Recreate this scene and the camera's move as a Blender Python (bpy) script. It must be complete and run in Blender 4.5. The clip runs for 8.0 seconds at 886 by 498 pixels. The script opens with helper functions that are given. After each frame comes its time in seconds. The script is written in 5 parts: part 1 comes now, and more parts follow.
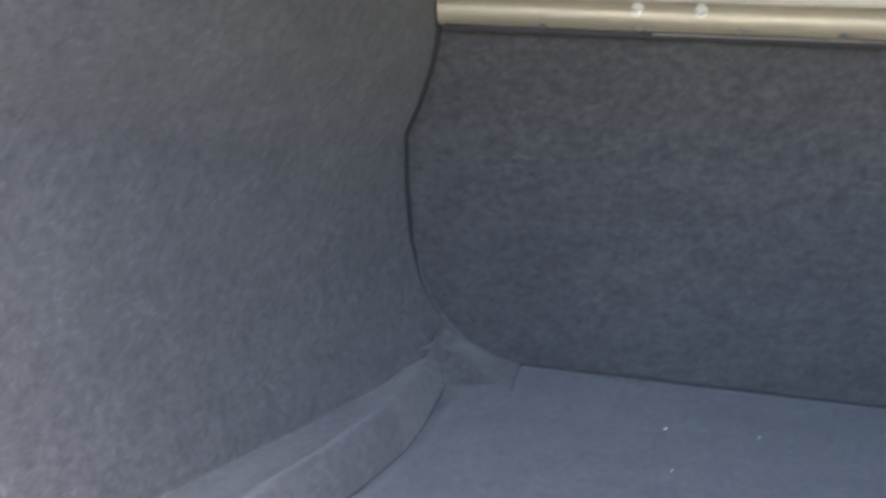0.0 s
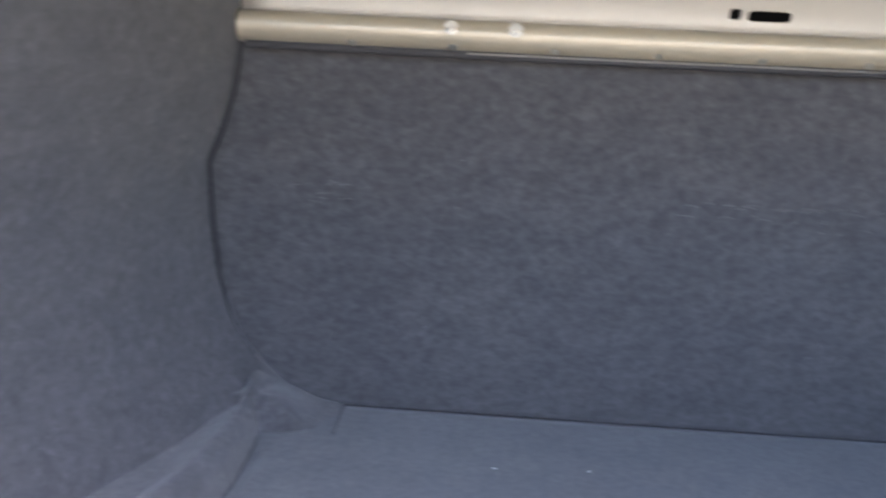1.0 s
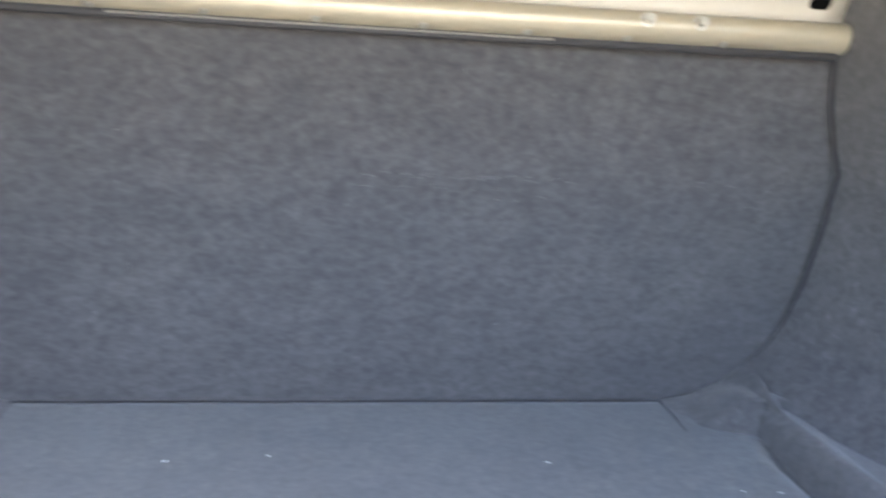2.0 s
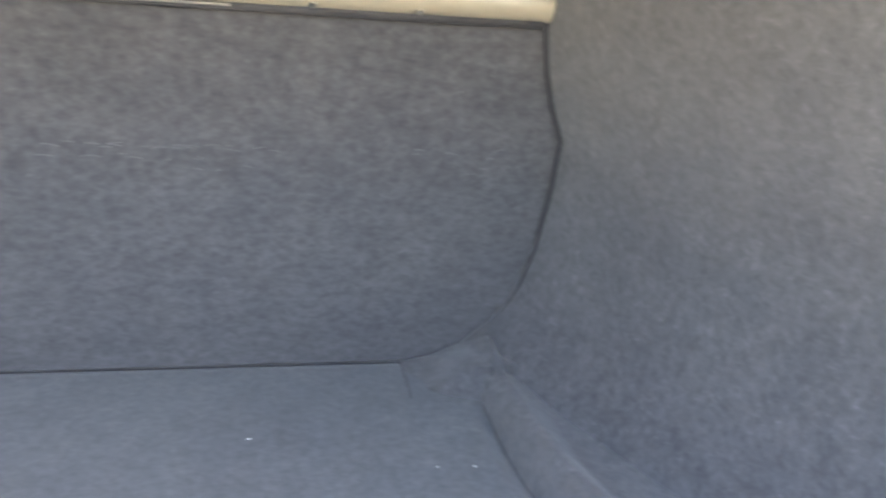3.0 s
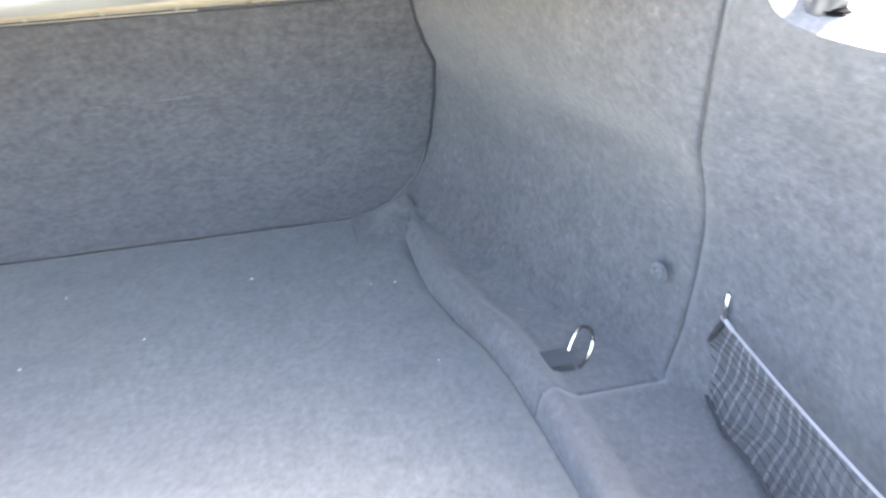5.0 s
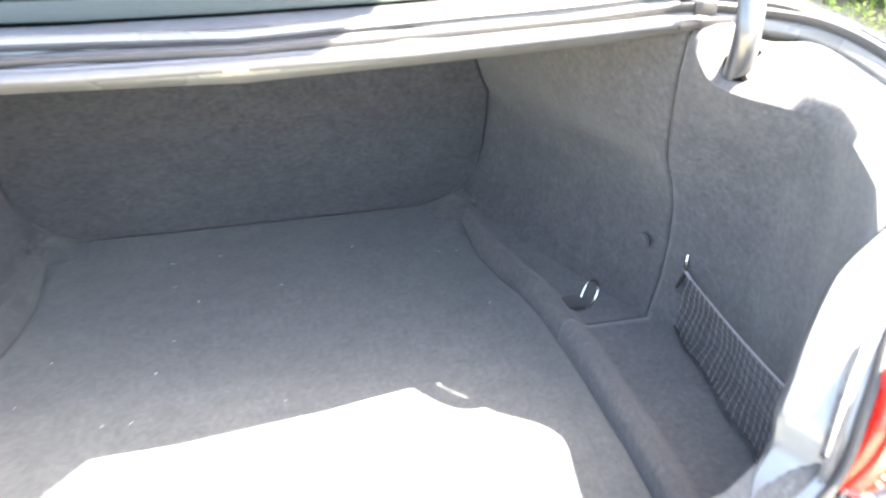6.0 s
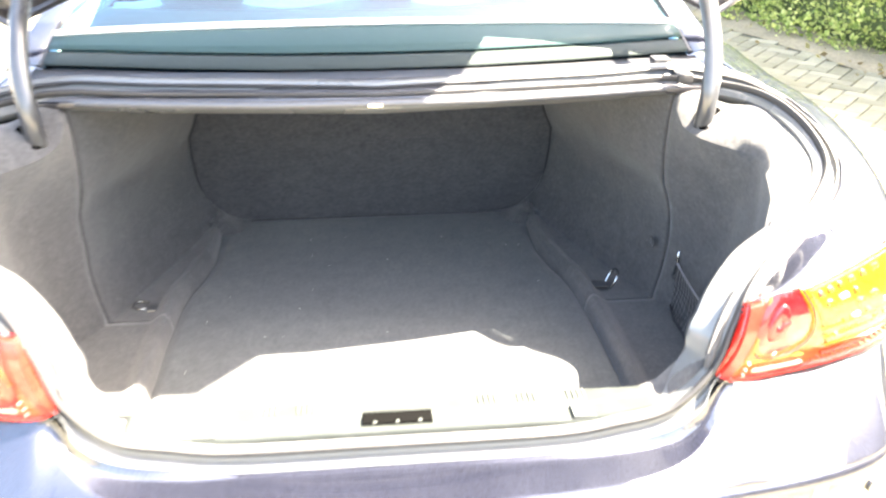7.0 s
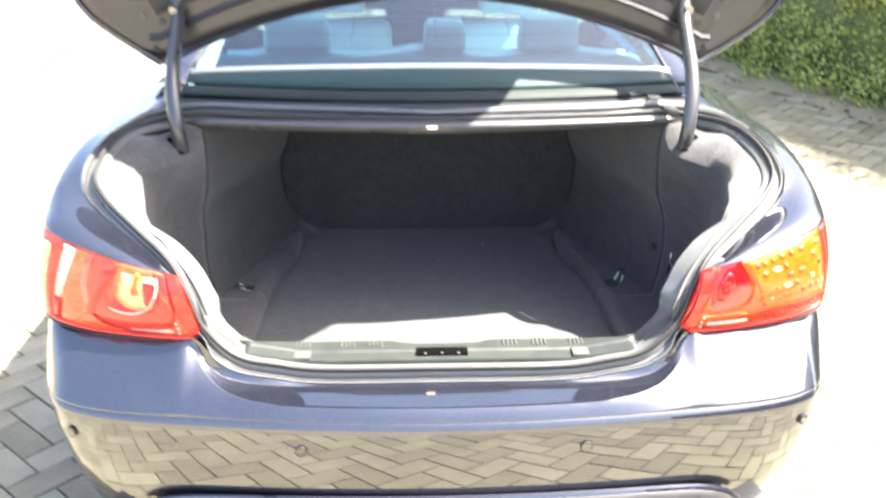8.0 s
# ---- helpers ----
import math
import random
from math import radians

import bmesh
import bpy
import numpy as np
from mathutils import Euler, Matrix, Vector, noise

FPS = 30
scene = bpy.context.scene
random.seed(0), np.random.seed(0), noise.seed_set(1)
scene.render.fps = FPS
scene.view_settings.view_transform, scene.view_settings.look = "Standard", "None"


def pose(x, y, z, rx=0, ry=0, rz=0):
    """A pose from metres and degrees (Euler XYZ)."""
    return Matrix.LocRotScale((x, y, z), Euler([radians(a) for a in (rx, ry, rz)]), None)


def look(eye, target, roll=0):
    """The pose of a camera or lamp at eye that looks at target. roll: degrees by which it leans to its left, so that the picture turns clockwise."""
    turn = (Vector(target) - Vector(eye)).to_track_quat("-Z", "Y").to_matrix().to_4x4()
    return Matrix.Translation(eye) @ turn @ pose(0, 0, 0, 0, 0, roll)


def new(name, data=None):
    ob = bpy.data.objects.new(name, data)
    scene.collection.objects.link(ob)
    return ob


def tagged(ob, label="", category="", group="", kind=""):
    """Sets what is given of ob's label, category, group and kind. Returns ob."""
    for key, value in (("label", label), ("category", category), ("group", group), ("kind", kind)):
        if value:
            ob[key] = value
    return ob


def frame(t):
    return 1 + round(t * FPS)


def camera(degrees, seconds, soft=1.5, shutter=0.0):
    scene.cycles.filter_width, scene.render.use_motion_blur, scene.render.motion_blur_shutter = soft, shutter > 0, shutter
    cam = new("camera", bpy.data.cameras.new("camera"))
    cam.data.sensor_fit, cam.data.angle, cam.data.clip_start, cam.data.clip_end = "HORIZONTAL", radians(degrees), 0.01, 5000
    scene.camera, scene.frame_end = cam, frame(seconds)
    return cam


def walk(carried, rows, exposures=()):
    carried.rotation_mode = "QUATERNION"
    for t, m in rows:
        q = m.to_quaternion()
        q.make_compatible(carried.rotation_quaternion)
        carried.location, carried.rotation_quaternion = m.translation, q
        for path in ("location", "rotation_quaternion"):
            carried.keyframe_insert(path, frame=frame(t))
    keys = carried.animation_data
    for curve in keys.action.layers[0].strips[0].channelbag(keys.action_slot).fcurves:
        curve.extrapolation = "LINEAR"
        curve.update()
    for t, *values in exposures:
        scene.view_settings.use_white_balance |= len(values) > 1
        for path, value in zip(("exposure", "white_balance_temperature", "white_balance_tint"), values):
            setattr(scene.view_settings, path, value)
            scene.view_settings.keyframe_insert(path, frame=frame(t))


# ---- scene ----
# camera and its way: inside the boot, then back and out behind the car
cam = camera(51.67, 8.0, soft=2.3, shutter=0.6)
PATH = [
    (0, pose(-0.2056, 0.2933, 0.8930, 76.733, -2.088, 13.741)),
    (0.5, pose(-0.2103, 0.3309, 0.8889, 79.581, -3.446, 9.723)),
    (1, pose(-0.1878, 0.3645, 0.8901, 78.510, -2.657, 3.944)),
    (1.5, pose(-0.1253, 0.3936, 0.8904, 77.780, -2.690, -2.309)),
    (2, pose(-0.0670, 0.4052, 0.8934, 77.114, -3.471, -8.672)),
    (2.2, pose(-0.0236, 0.4107, 0.9095, 75.747, -3.707, -9.830)),
    (3.3, pose(0.1590, 0.4143, 0.9788, 70.217, -4.120, -17.183)),
    (3.5, pose(0.1438, 0.3880, 0.9853, 69.748, -2.696, -20.673)),
    (4, pose(0.1702, 0.3095, 1.0477, 64.909, -1.352, -19.639)),
    (4.5, pose(0.1865, 0.1600, 1.1378, 61.400, 1.012, -16.563)),
    (5, pose(0.1719, -0.0137, 1.2049, 60.620, 1.029, -14.478)),
    (5.2, pose(0.1596, -0.0980, 1.2332, 60.874, 1.331, -13.914)),
    (6.3, pose(-0.0323, -0.6296, 1.4758, 61.516, -0.664, -11.254)),
    (6.5, pose(-0.0241, -0.7628, 1.5271, 61.885, -0.714, -9.048)),
    (7, pose(-0.0496, -1.0551, 1.6068, 63.164, -0.274, -5.721)),
    (7.5, pose(-0.1042, -1.3530, 1.6532, 63.236, -1.583, -4.548)),
    (8, pose(-0.0739, -1.6026, 1.6939, 66.692, -0.385, -2.296)),
]
EXPOSURES = [(0.0, 4.9, 6250, 11), (0.5, 5.15, 6250, 10), (1.0, 5.17, 6200, 17), (1.5, 5.67, 6400, 12), (2.2, 5.88, 6700, 12), (3.5, 6.42, 7250, 12), (4.0, 6.85, 7150, 14), (4.5, 6.72, 6800, 10), (5.2, 6.05, 6700, 9),
             (6.3, 5.1, 7200, 8), (7.0, 4.7, 7300, 9), (7.5, 3.97, 7150, 10), (8.0, 3.38, 6650, 10)]
walk(cam, PATH, EXPOSURES)

# daylight: clear sky, sun high over the right-hand side of the car
SUN = Vector((0.356, -0.060, 0.580)).normalized()
world = bpy.data.worlds.new("sky")
scene.world = world
world.use_nodes = True
wn = world.node_tree.nodes
sky = wn.new("ShaderNodeTexSky")
sky.sky_type, sky.sun_disc = "NISHITA", False
sky.sun_elevation = math.asin(SUN.z)
sky.sun_rotation = math.atan2(SUN.x, SUN.y)
sky.air_density, sky.dust_density, sky.ozone_density = 1.0, 4.0, 1.0
world.node_tree.links.new(sky.outputs[0], wn["Background"].inputs[0])
wn["Background"].inputs[1].default_value = 0.085
sun_data = bpy.data.lights.new("sun", "SUN")
sun_data.energy, sun_data.angle, sun_data.color = 5.0, radians(0.55), (1.0, 0.93, 0.82)
sun_lamp = new("sun", sun_data)
sun_lamp.matrix_world = look(SUN * 20, (0, 0, 0))


# ---------------------------------------------------------------- materials
def material(name, base, rough=0.5, metal=0.0, **extra):
    m = bpy.data.materials.new(name)
    m.use_nodes = True
    p = m.node_tree.nodes["Principled BSDF"]
    p.inputs["Base Color"].default_value = (*base, 1)
    p.inputs["Roughness"].default_value = rough
    p.inputs["Metallic"].default_value = metal
    for key, value in extra.items():
        p.inputs[key.replace("_", " ")].default_value = value
    return m


def texture(m, kind, scale, detail=4.0, stretch=(1, 1, 1), coords="Object"):
    """A noise (or voronoi) node on real-world coordinates."""
    t = m.node_tree
    co = t.nodes.new("ShaderNodeTexCoord")
    mp = t.nodes.new("ShaderNodeMapping")
    mp.inputs["Scale"].default_value = stretch
    t.links.new(co.outputs[coords], mp.inputs["Vector"])
    n = t.nodes.new("ShaderNodeTexNoise" if kind == "noise" else "ShaderNodeTexVoronoi")
    n.inputs["Scale"].default_value = scale
    if kind == "noise":
        n.inputs["Detail"].default_value = detail
        n.inputs["Roughness"].default_value = 0.65
    t.links.new(mp.outputs[0], n.inputs["Vector"])
    return n


def ramp(m, source, stops):
    t = m.node_tree
    r = t.nodes.new("ShaderNodeValToRGB")
    els = r.color_ramp.elements
    while len(els) < len(stops):
        els.new(0.5)
    for e, (pos, col) in zip(els, stops):
        e.position, e.color = pos, (*col, 1)
    t.links.new(source, r.inputs[0])
    return r


def mixed(m, a, b, amount, how="MIX"):
    t = m.node_tree
    x = t.nodes.new("ShaderNodeMix")
    x.data_type, x.blend_type = "RGBA", how
    x.clamp_factor = True
    for socket, v in ((x.inputs[0], amount), (x.inputs[6], a), (x.inputs[7], b)):
        if isinstance(v, (int, float)):
            socket.default_value = v
        elif isinstance(v, tuple):
            socket.default_value = (*v, 1)
        else:
            t.links.new(v, socket)
    return x.outputs[2]


def put(m, colour=None, height=None, strength=0.3, distance=0.002, rough=None):
    t = m.node_tree
    p = t.nodes["Principled BSDF"]
    if colour is not None:
        t.links.new(colour, p.inputs["Base Color"])
    if rough is not None:
        t.links.new(rough, p.inputs["Roughness"])
    if height is not None:
        b = t.nodes.new("ShaderNodeBump")
        b.inputs["Strength"].default_value = strength
        b.inputs["Distance"].default_value = distance
        t.links.new(height, b.inputs["Height"])
        t.links.new(b.outputs[0], p.inputs["Normal"])
    return m


def felt(name, dark, light, stretch=(1, 1, 1), heather=0.16):
    """Needle-felt boot carpet: heathered flecks, pale fibres, worn blotches, short nap."""
    m = material(name, light, 0.95, Sheen_Weight=0.18, Sheen_Roughness=0.6, Specular_IOR_Level=0.12)
    fleck = texture(m, "noise", 105, 2.5, stretch)
    fibre = texture(m, "noise", 56, 3.5, stretch)
    fibre.inputs["Distortion"].default_value = 2.6
    blotch = texture(m, "noise", 26, 5, stretch)
    wide = texture(m, "noise", 4.5, 3)
    nap = texture(m, "noise", 480, 2, stretch)
    mid = tuple((a + b) / 2 for a, b in zip(dark, light))
    c1 = ramp(m, fleck.outputs["Fac"], [(0.30, dark), (0.50, mid), (0.72, light)]).outputs[0]
    c2 = ramp(m, blotch.outputs["Fac"], [(0.30, (0.84, 0.85, 0.86)), (0.70, (1.14, 1.13, 1.12))]).outputs[0]
    c3 = ramp(m, wide.outputs["Fac"], [(0.30, (0.90, 0.90, 0.92)), (0.70, (1.10, 1.10, 1.08))]).outputs[0]
    c4 = ramp(m, fibre.outputs["Fac"], [(0.34, (0.89, 0.90, 0.91)), (0.52, (1.0, 1.0, 1.0)), (0.60, (1.05, 1.05, 1.04)), (0.72, (1 + heather, 0.99 + heather, 0.98 + heather))]).outputs[0]
    c = mixed(m, mixed(m, c1, c2, 1.0, "MULTIPLY"), c3, 1.0, "MULTIPLY")
    c = mixed(m, c, c4, 1.0, "MULTIPLY")
    return put(m, c, mixed(m, fibre.outputs["Fac"], nap.outputs["Fac"], 0.5), 0.14 + 0.6 * heather, 0.0014)


FELT = felt("boot_felt", (0.042, 0.0422, 0.0444), (0.069, 0.0692, 0.0714), heather=0.46)
FELT_FLOOR = felt("boot_floor_felt", (0.040, 0.0442, 0.0480), (0.063, 0.0682, 0.0728))
FELT_SEAT = felt("seat_back_felt", (0.039, 0.0392, 0.0416), (0.065, 0.0652, 0.0676), (0.8, 1.0, 1.15))
# near-black that paints the shade in the seat back's gaps
GAP_SHADE = material("gap_shade", (0.020, 0.020, 0.023), 0.95)
SEAM = felt("seam_felt", (0.021, 0.021, 0.023), (0.038, 0.038, 0.040))


def car_paint():
    m = material("dark_blue_metallic_paint", (0.012, 0.014, 0.030), 0.38, 0.75,
                 Coat_Weight=1.0, Coat_Roughness=0.015, Coat_IOR=1.93)
    flake = texture(m, "voronoi", 1400)
    dust = texture(m, "noise", 7, 6)
    c = ramp(m, flake.outputs["Color"], [(0.2, (0.010, 0.012, 0.024)), (0.9, (0.030, 0.033, 0.052))]).outputs[0]
    r = ramp(m, dust.outputs["Fac"], [(0.35, (0.36, 0.36, 0.36)), (0.7, (0.46, 0.46, 0.46))]).outputs[0]
    return put(m, c, rough=r)


PAINT = car_paint()


def plain(name, base, rough, metal=0.0, scale=60, spread=0.25, bump=0.15, **extra):
    """A surface with grain and a little wear."""
    m = material(name, base, rough, metal, **extra)
    a, b = texture(m, "noise", scale, 4), texture(m, "noise", scale / 9, 4)
    lo, hi = tuple(v * (1 - spread) for v in base), tuple(min(1, v * (1 + spread)) for v in base)
    c = mixed(m, ramp(m, a.outputs["Fac"], [(0.3, lo), (0.7, hi)]).outputs[0],
              ramp(m, b.outputs["Fac"], [(0.3, lo), (0.7, hi)]).outputs[0], 0.5)
    r = ramp(m, b.outputs["Fac"], [(0.3, (rough * 0.8,) * 3), (0.7, (min(1, rough * 1.2),) * 3)]).outputs[0]
    return put(m, c, a.outputs["Fac"], bump, 0.0008, rough=r)


RUBBER = plain("black_rubber", (0.022, 0.022, 0.024), 0.55, scale=160)
BLACK = plain("black_plastic", (0.020, 0.020, 0.022), 0.45, scale=220)
SILL_GREY = plain("grey_sill_plastic", (0.024, 0.028, 0.027), 0.42, scale=240, spread=0.10)
TIE_GREY = plain("grey_tie_down_plastic", (0.045, 0.048, 0.052), 0.4, scale=240, spread=0.10)
SILL_LIGHT = plain("pale_sill_plastic", (0.060, 0.066, 0.064), 0.4, scale=240, spread=0.10)
FLANGE = plain("painted_flange", (0.095, 0.10, 0.104), 0.32, scale=40, spread=0.12, Coat_Weight=0.6, Coat_Roughness=0.1)
BEAM = plain("beige_primed_steel", (0.27, 0.238, 0.178), 0.36, 0.25, scale=50, spread=0.12)
SHEET = plain("white_primed_steel", (0.34, 0.32, 0.28), 0.42, scale=30, spread=0.06)
# black without gloss that paints the shade inside holes and recesses
HOLE_SHADE = material("hole_shade", (0.003, 0.003, 0.003), 1.0, Specular_IOR_Level=0.0)
STEEL = plain("zinc_plated_steel", (0.40, 0.39, 0.36), 0.32, 0.9, scale=90, spread=0.10)
BRIGHT = plain("satin_bright_moulding", (0.62, 0.63, 0.63), 0.45, 0.3, scale=90, spread=0.05, bump=0.03)
CHROME = plain("bright_chrome", (0.42, 0.42, 0.42), 0.18, 1.0, scale=90, spread=0.05, bump=0.03)
HINGE = plain("painted_hinge_steel", (0.040, 0.042, 0.047), 0.34, 0.2, scale=50, Coat_Weight=0.7, Coat_Roughness=0.12)
LINER = plain("lid_inner_paint", (0.021, 0.020, 0.024), 0.38, 0.2, scale=30, Coat_Weight=0.5, Coat_Roughness=0.2)
CORD = plain("grey_elastic_cord", (0.19, 0.185, 0.195), 0.7, scale=400)
NET = plain("black_net_cord", (0.020, 0.020, 0.023), 0.8, scale=400)
LEATHER = plain("pale_grey_leather", (0.58, 0.62, 0.62), 0.5, scale=140, spread=0.08)
TRIM_DARK = plain("dark_cabin_trim", (0.035, 0.037, 0.042), 0.75, scale=150)
# matte grey-green painted in place of the lower glass's reflection
GLASS_COVER = plain("grey_green_glass_cover", (0.022, 0.047, 0.048), 0.5, scale=80, spread=0.08, Specular_IOR_Level=0.25)
SCUTTLE = plain("satin_grey_scuttle_paint", (0.060, 0.062, 0.070), 0.42, 0.2, scale=60, spread=0.10, Coat_Weight=0.35, Coat_Roughness=0.22)
# darker matte tone for the foot of that painted glass band
GLASS_COVER_LIP = plain("dark_grey_glass_cover", (0.026, 0.034, 0.033), 0.6, scale=120, spread=0.12, Specular_IOR_Level=0.2)
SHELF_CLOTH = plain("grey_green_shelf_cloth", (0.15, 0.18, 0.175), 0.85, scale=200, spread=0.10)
# pale copy of the shelf cloth, with sunlight painted into its colour
SHELF_SUNLIT = plain("sunlit_shelf_cloth", (0.62, 0.62, 0.60), 0.85, scale=200, spread=0.08)
TYRE = plain("tyre_rubber", (0.020, 0.020, 0.020), 0.8, scale=120)
ALLOY = plain("silver_alloy", (0.55, 0.56, 0.58), 0.3, 0.9, scale=60, spread=0.08)


def lens(name, base, trans=0.35, rough=0.08):
    m = material(name, base, rough, Coat_Weight=0.5, Coat_Roughness=0.05, Transmission_Weight=trans, IOR=1.45)
    ribs = texture(m, "noise", 55, 3, (1, 1, 2.5))
    lo, hi = tuple(v * 0.72 for v in base), tuple(min(1.0, v * 1.25) for v in base)
    return put(m, ramp(m, ribs.outputs["Fac"], [(0.35, lo), (0.65, hi)]).outputs[0], ribs.outputs["Fac"], 0.25, 0.001)


RED_LENS = lens("red_lamp_plastic", (0.62, 0.020, 0.014), 0.15)
DEEP_RED = lens("deep_red_lamp_plastic", (0.40, 0.004, 0.006), 0.05)
AMBER_LENS = lens("amber_lamp_plastic", (0.50, 0.058, 0.005), 0.15)
ORANGE_LENS = lens("orange_red_lamp_plastic", (0.68, 0.085, 0.030), 0.15)
YELLOW_LENS = lens("yellow_reflector", (0.56, 0.082, 0.007), 0.10)
CREAM_LENS = lens("cream_reflector", (0.66, 0.44, 0.20), 0.10)
CLEAR_LENS = lens("clear_lamp_plastic", (0.62, 0.52, 0.44), 0.30)


def pane(name, tint, rough=0.0):
    m = bpy.data.materials.new(name)
    m.use_nodes = True
    t = m.node_tree
    for n in list(t.nodes):
        if n.type == "BSDF_PRINCIPLED":
            t.nodes.remove(n)
    out = [n for n in t.nodes if n.type == "OUTPUT_MATERIAL"][0]
    clear, gloss, mix, fres = (t.nodes.new("ShaderNodeBsdf" + k) if k in ("Transparent", "Glossy") else t.nodes.new(k)
                               for k in ("Transparent", "Glossy", "ShaderNodeMixShader", "ShaderNodeFresnel"))
    clear.inputs["Color"].default_value = (*tint, 1)
    gloss.inputs["Roughness"].default_value = rough
    fres.inputs["IOR"].default_value = 2.1
    t.links.new(fres.outputs[0], mix.inputs[0])
    t.links.new(clear.outputs[0], mix.inputs[1])
    t.links.new(gloss.outputs[0], mix.inputs[2])
    t.links.new(mix.outputs[0], out.inputs[0])
    return m


WINDOW_GLASS = pane("tinted_window_glass", (0.44, 0.77, 0.90))


def paver_stuff():
    m = material("concrete_block_paver", (0.25, 0.21, 0.17), 0.85)
    t = m.node_tree
    info = t.nodes.new("ShaderNodeObjectInfo")
    geo = t.nodes.new("ShaderNodeNewGeometry")
    add = t.nodes.new("ShaderNodeMath")
    add.operation = "ADD"
    t.links.new(info.outputs["Random"], add.inputs[0])
    t.links.new(geo.outputs["Random Per Island"], add.inputs[1])
    frac = t.nodes.new("ShaderNodeMath")
    frac.operation = "FRACT"
    t.links.new(add.outputs[0], frac.inputs[0])
    tone = ramp(m, frac.outputs[0], [(0.0, (0.180, 0.166, 0.112)), (0.5, (0.240, 0.222, 0.156)), (1.0, (0.286, 0.266, 0.196))]).outputs[0]
    grit = texture(m, "noise", 260, 3)
    stain = texture(m, "noise", 3.2, 6)
    speck = texture(m, "voronoi", 95)
    c = mixed(m, tone, ramp(m, grit.outputs["Fac"], [(0.3, (0.62, 0.62, 0.62)), (0.7, (1.25, 1.25, 1.25))]).outputs[0], 1.0, "MULTIPLY")
    c = mixed(m, c, ramp(m, stain.outputs["Fac"], [(0.3, (0.72, 0.72, 0.70)), (0.7, (1.12, 1.12, 1.12))]).outputs[0], 1.0, "MULTIPLY")
    c = mixed(m, (0.62, 0.60, 0.55), c, ramp(m, speck.outputs["Distance"], [(0.10, (0.45,) * 3), (0.16, (1.0,) * 3)]).outputs[0])
    return put(m, c, grit.outputs["Fac"], 0.5, 0.0015)


PAVER = paver_stuff()
YARD = plain("worn_yard_paving", (0.23, 0.205, 0.162), 0.9, scale=70, spread=0.3, bump=0.4)
WALL = plain("grey_wall_render", (0.20, 0.19, 0.17), 0.9, scale=6, spread=0.2, bump=0.4)
JOINT = plain("joint_sand", (0.048, 0.044, 0.030), 0.95, scale=300)
SOIL = plain("soil_and_litter", (0.21, 0.175, 0.115), 0.95, scale=45, spread=0.5, bump=0.8)


def leaf_stuff(name, lo, mid, hi):
    m = material(name, mid, 0.42, Specular_IOR_Level=0.5)
    t = m.node_tree
    geo = t.nodes.new("ShaderNodeNewGeometry")
    c = ramp(m, geo.outputs["Random Per Island"], [(0.0, lo), (0.45, mid), (0.9, hi)]).outputs[0]
    vein = texture(m, "noise", 45, 3)
    c = mixed(m, c, ramp(m, vein.outputs["Fac"], [(0.3, (0.75,) * 3), (0.7, (1.2,) * 3)]).outputs[0], 1.0, "MULTIPLY")
    p = t.nodes["Principled BSDF"]
    out = [n for n in t.nodes if n.type == "OUTPUT_MATERIAL"][0]
    back = t.nodes.new("ShaderNodeBsdfTranslucent")
    mix = t.nodes.new("ShaderNodeMixShader")
    mix.inputs[0].default_value = 0.68
    t.links.new(c, p.inputs["Base Color"])
    t.links.new(c, back.inputs["Color"])
    t.links.new(p.outputs[0], mix.inputs[1])
    t.links.new(back.outputs[0], mix.inputs[2])
    t.links.new(mix.outputs[0], out.inputs[0])
    return m


LEAF = leaf_stuff("hedge_leaf", (0.20, 0.28, 0.08), (0.45, 0.52, 0.17), (0.74, 0.75, 0.32))
LITTER = leaf_stuff("fallen_leaf", (0.20, 0.14, 0.07), (0.30, 0.22, 0.10), (0.42, 0.36, 0.16))
TWIG = plain("hedge_twig", (0.10, 0.07, 0.045), 0.9, scale=60)
SHADED = plain("shaded_inner_foliage", (0.085, 0.11, 0.045), 0.9, scale=25, spread=0.5, bump=0.6)
SCUFF = material("pale_felt_fibre", (0.085, 0.084, 0.085), 0.95)
LINT = material("white_lint", (0.75, 0.75, 0.74), 0.9)
GLOW = material("boot_lamp_glow", (0.55, 0.40, 0.22), 0.4)
GLOW.node_tree.nodes["Principled BSDF"].inputs["Emission Color"].default_value = (1.0, 0.72, 0.38, 1)
GLOW.node_tree.nodes["Principled BSDF"].inputs["Emission Strength"].default_value = 1.2


# ---------------------------------------------------------------- mesh tools
def flow(points, n):
    """Catmull-Rom samples along a few control points."""
    p = [Vector(q) for q in points]
    p = [p[0] * 2 - p[1]] + p + [p[-1] * 2 - p[-2]]
    out, spans = [], len(p) - 3
    for k in range(n + 1):
        s = min(k / n * spans, spans - 1e-6)
        i, t = int(s), s - int(s)
        a, b, c, d = p[i:i + 4]
        out.append(0.5 * ((2 * b) + (c - a) * t + (2 * a - 5 * b + 4 * c - d) * t * t + (3 * b - a - 3 * c + d) * t ** 3))
    return out


def tab(v, xs, ys):
    return float(np.interp(v, xs, ys))


def soft(v, xs, ys, w=0.02):
    """A table read with its corners rounded."""
    return sum(float(np.interp(v + w * k / 4, xs, ys)) for k in range(-4, 5)) / 9


def ease(v):
    v = min(1.0, max(0.0, v))
    return v * v * (3 - 2 * v)


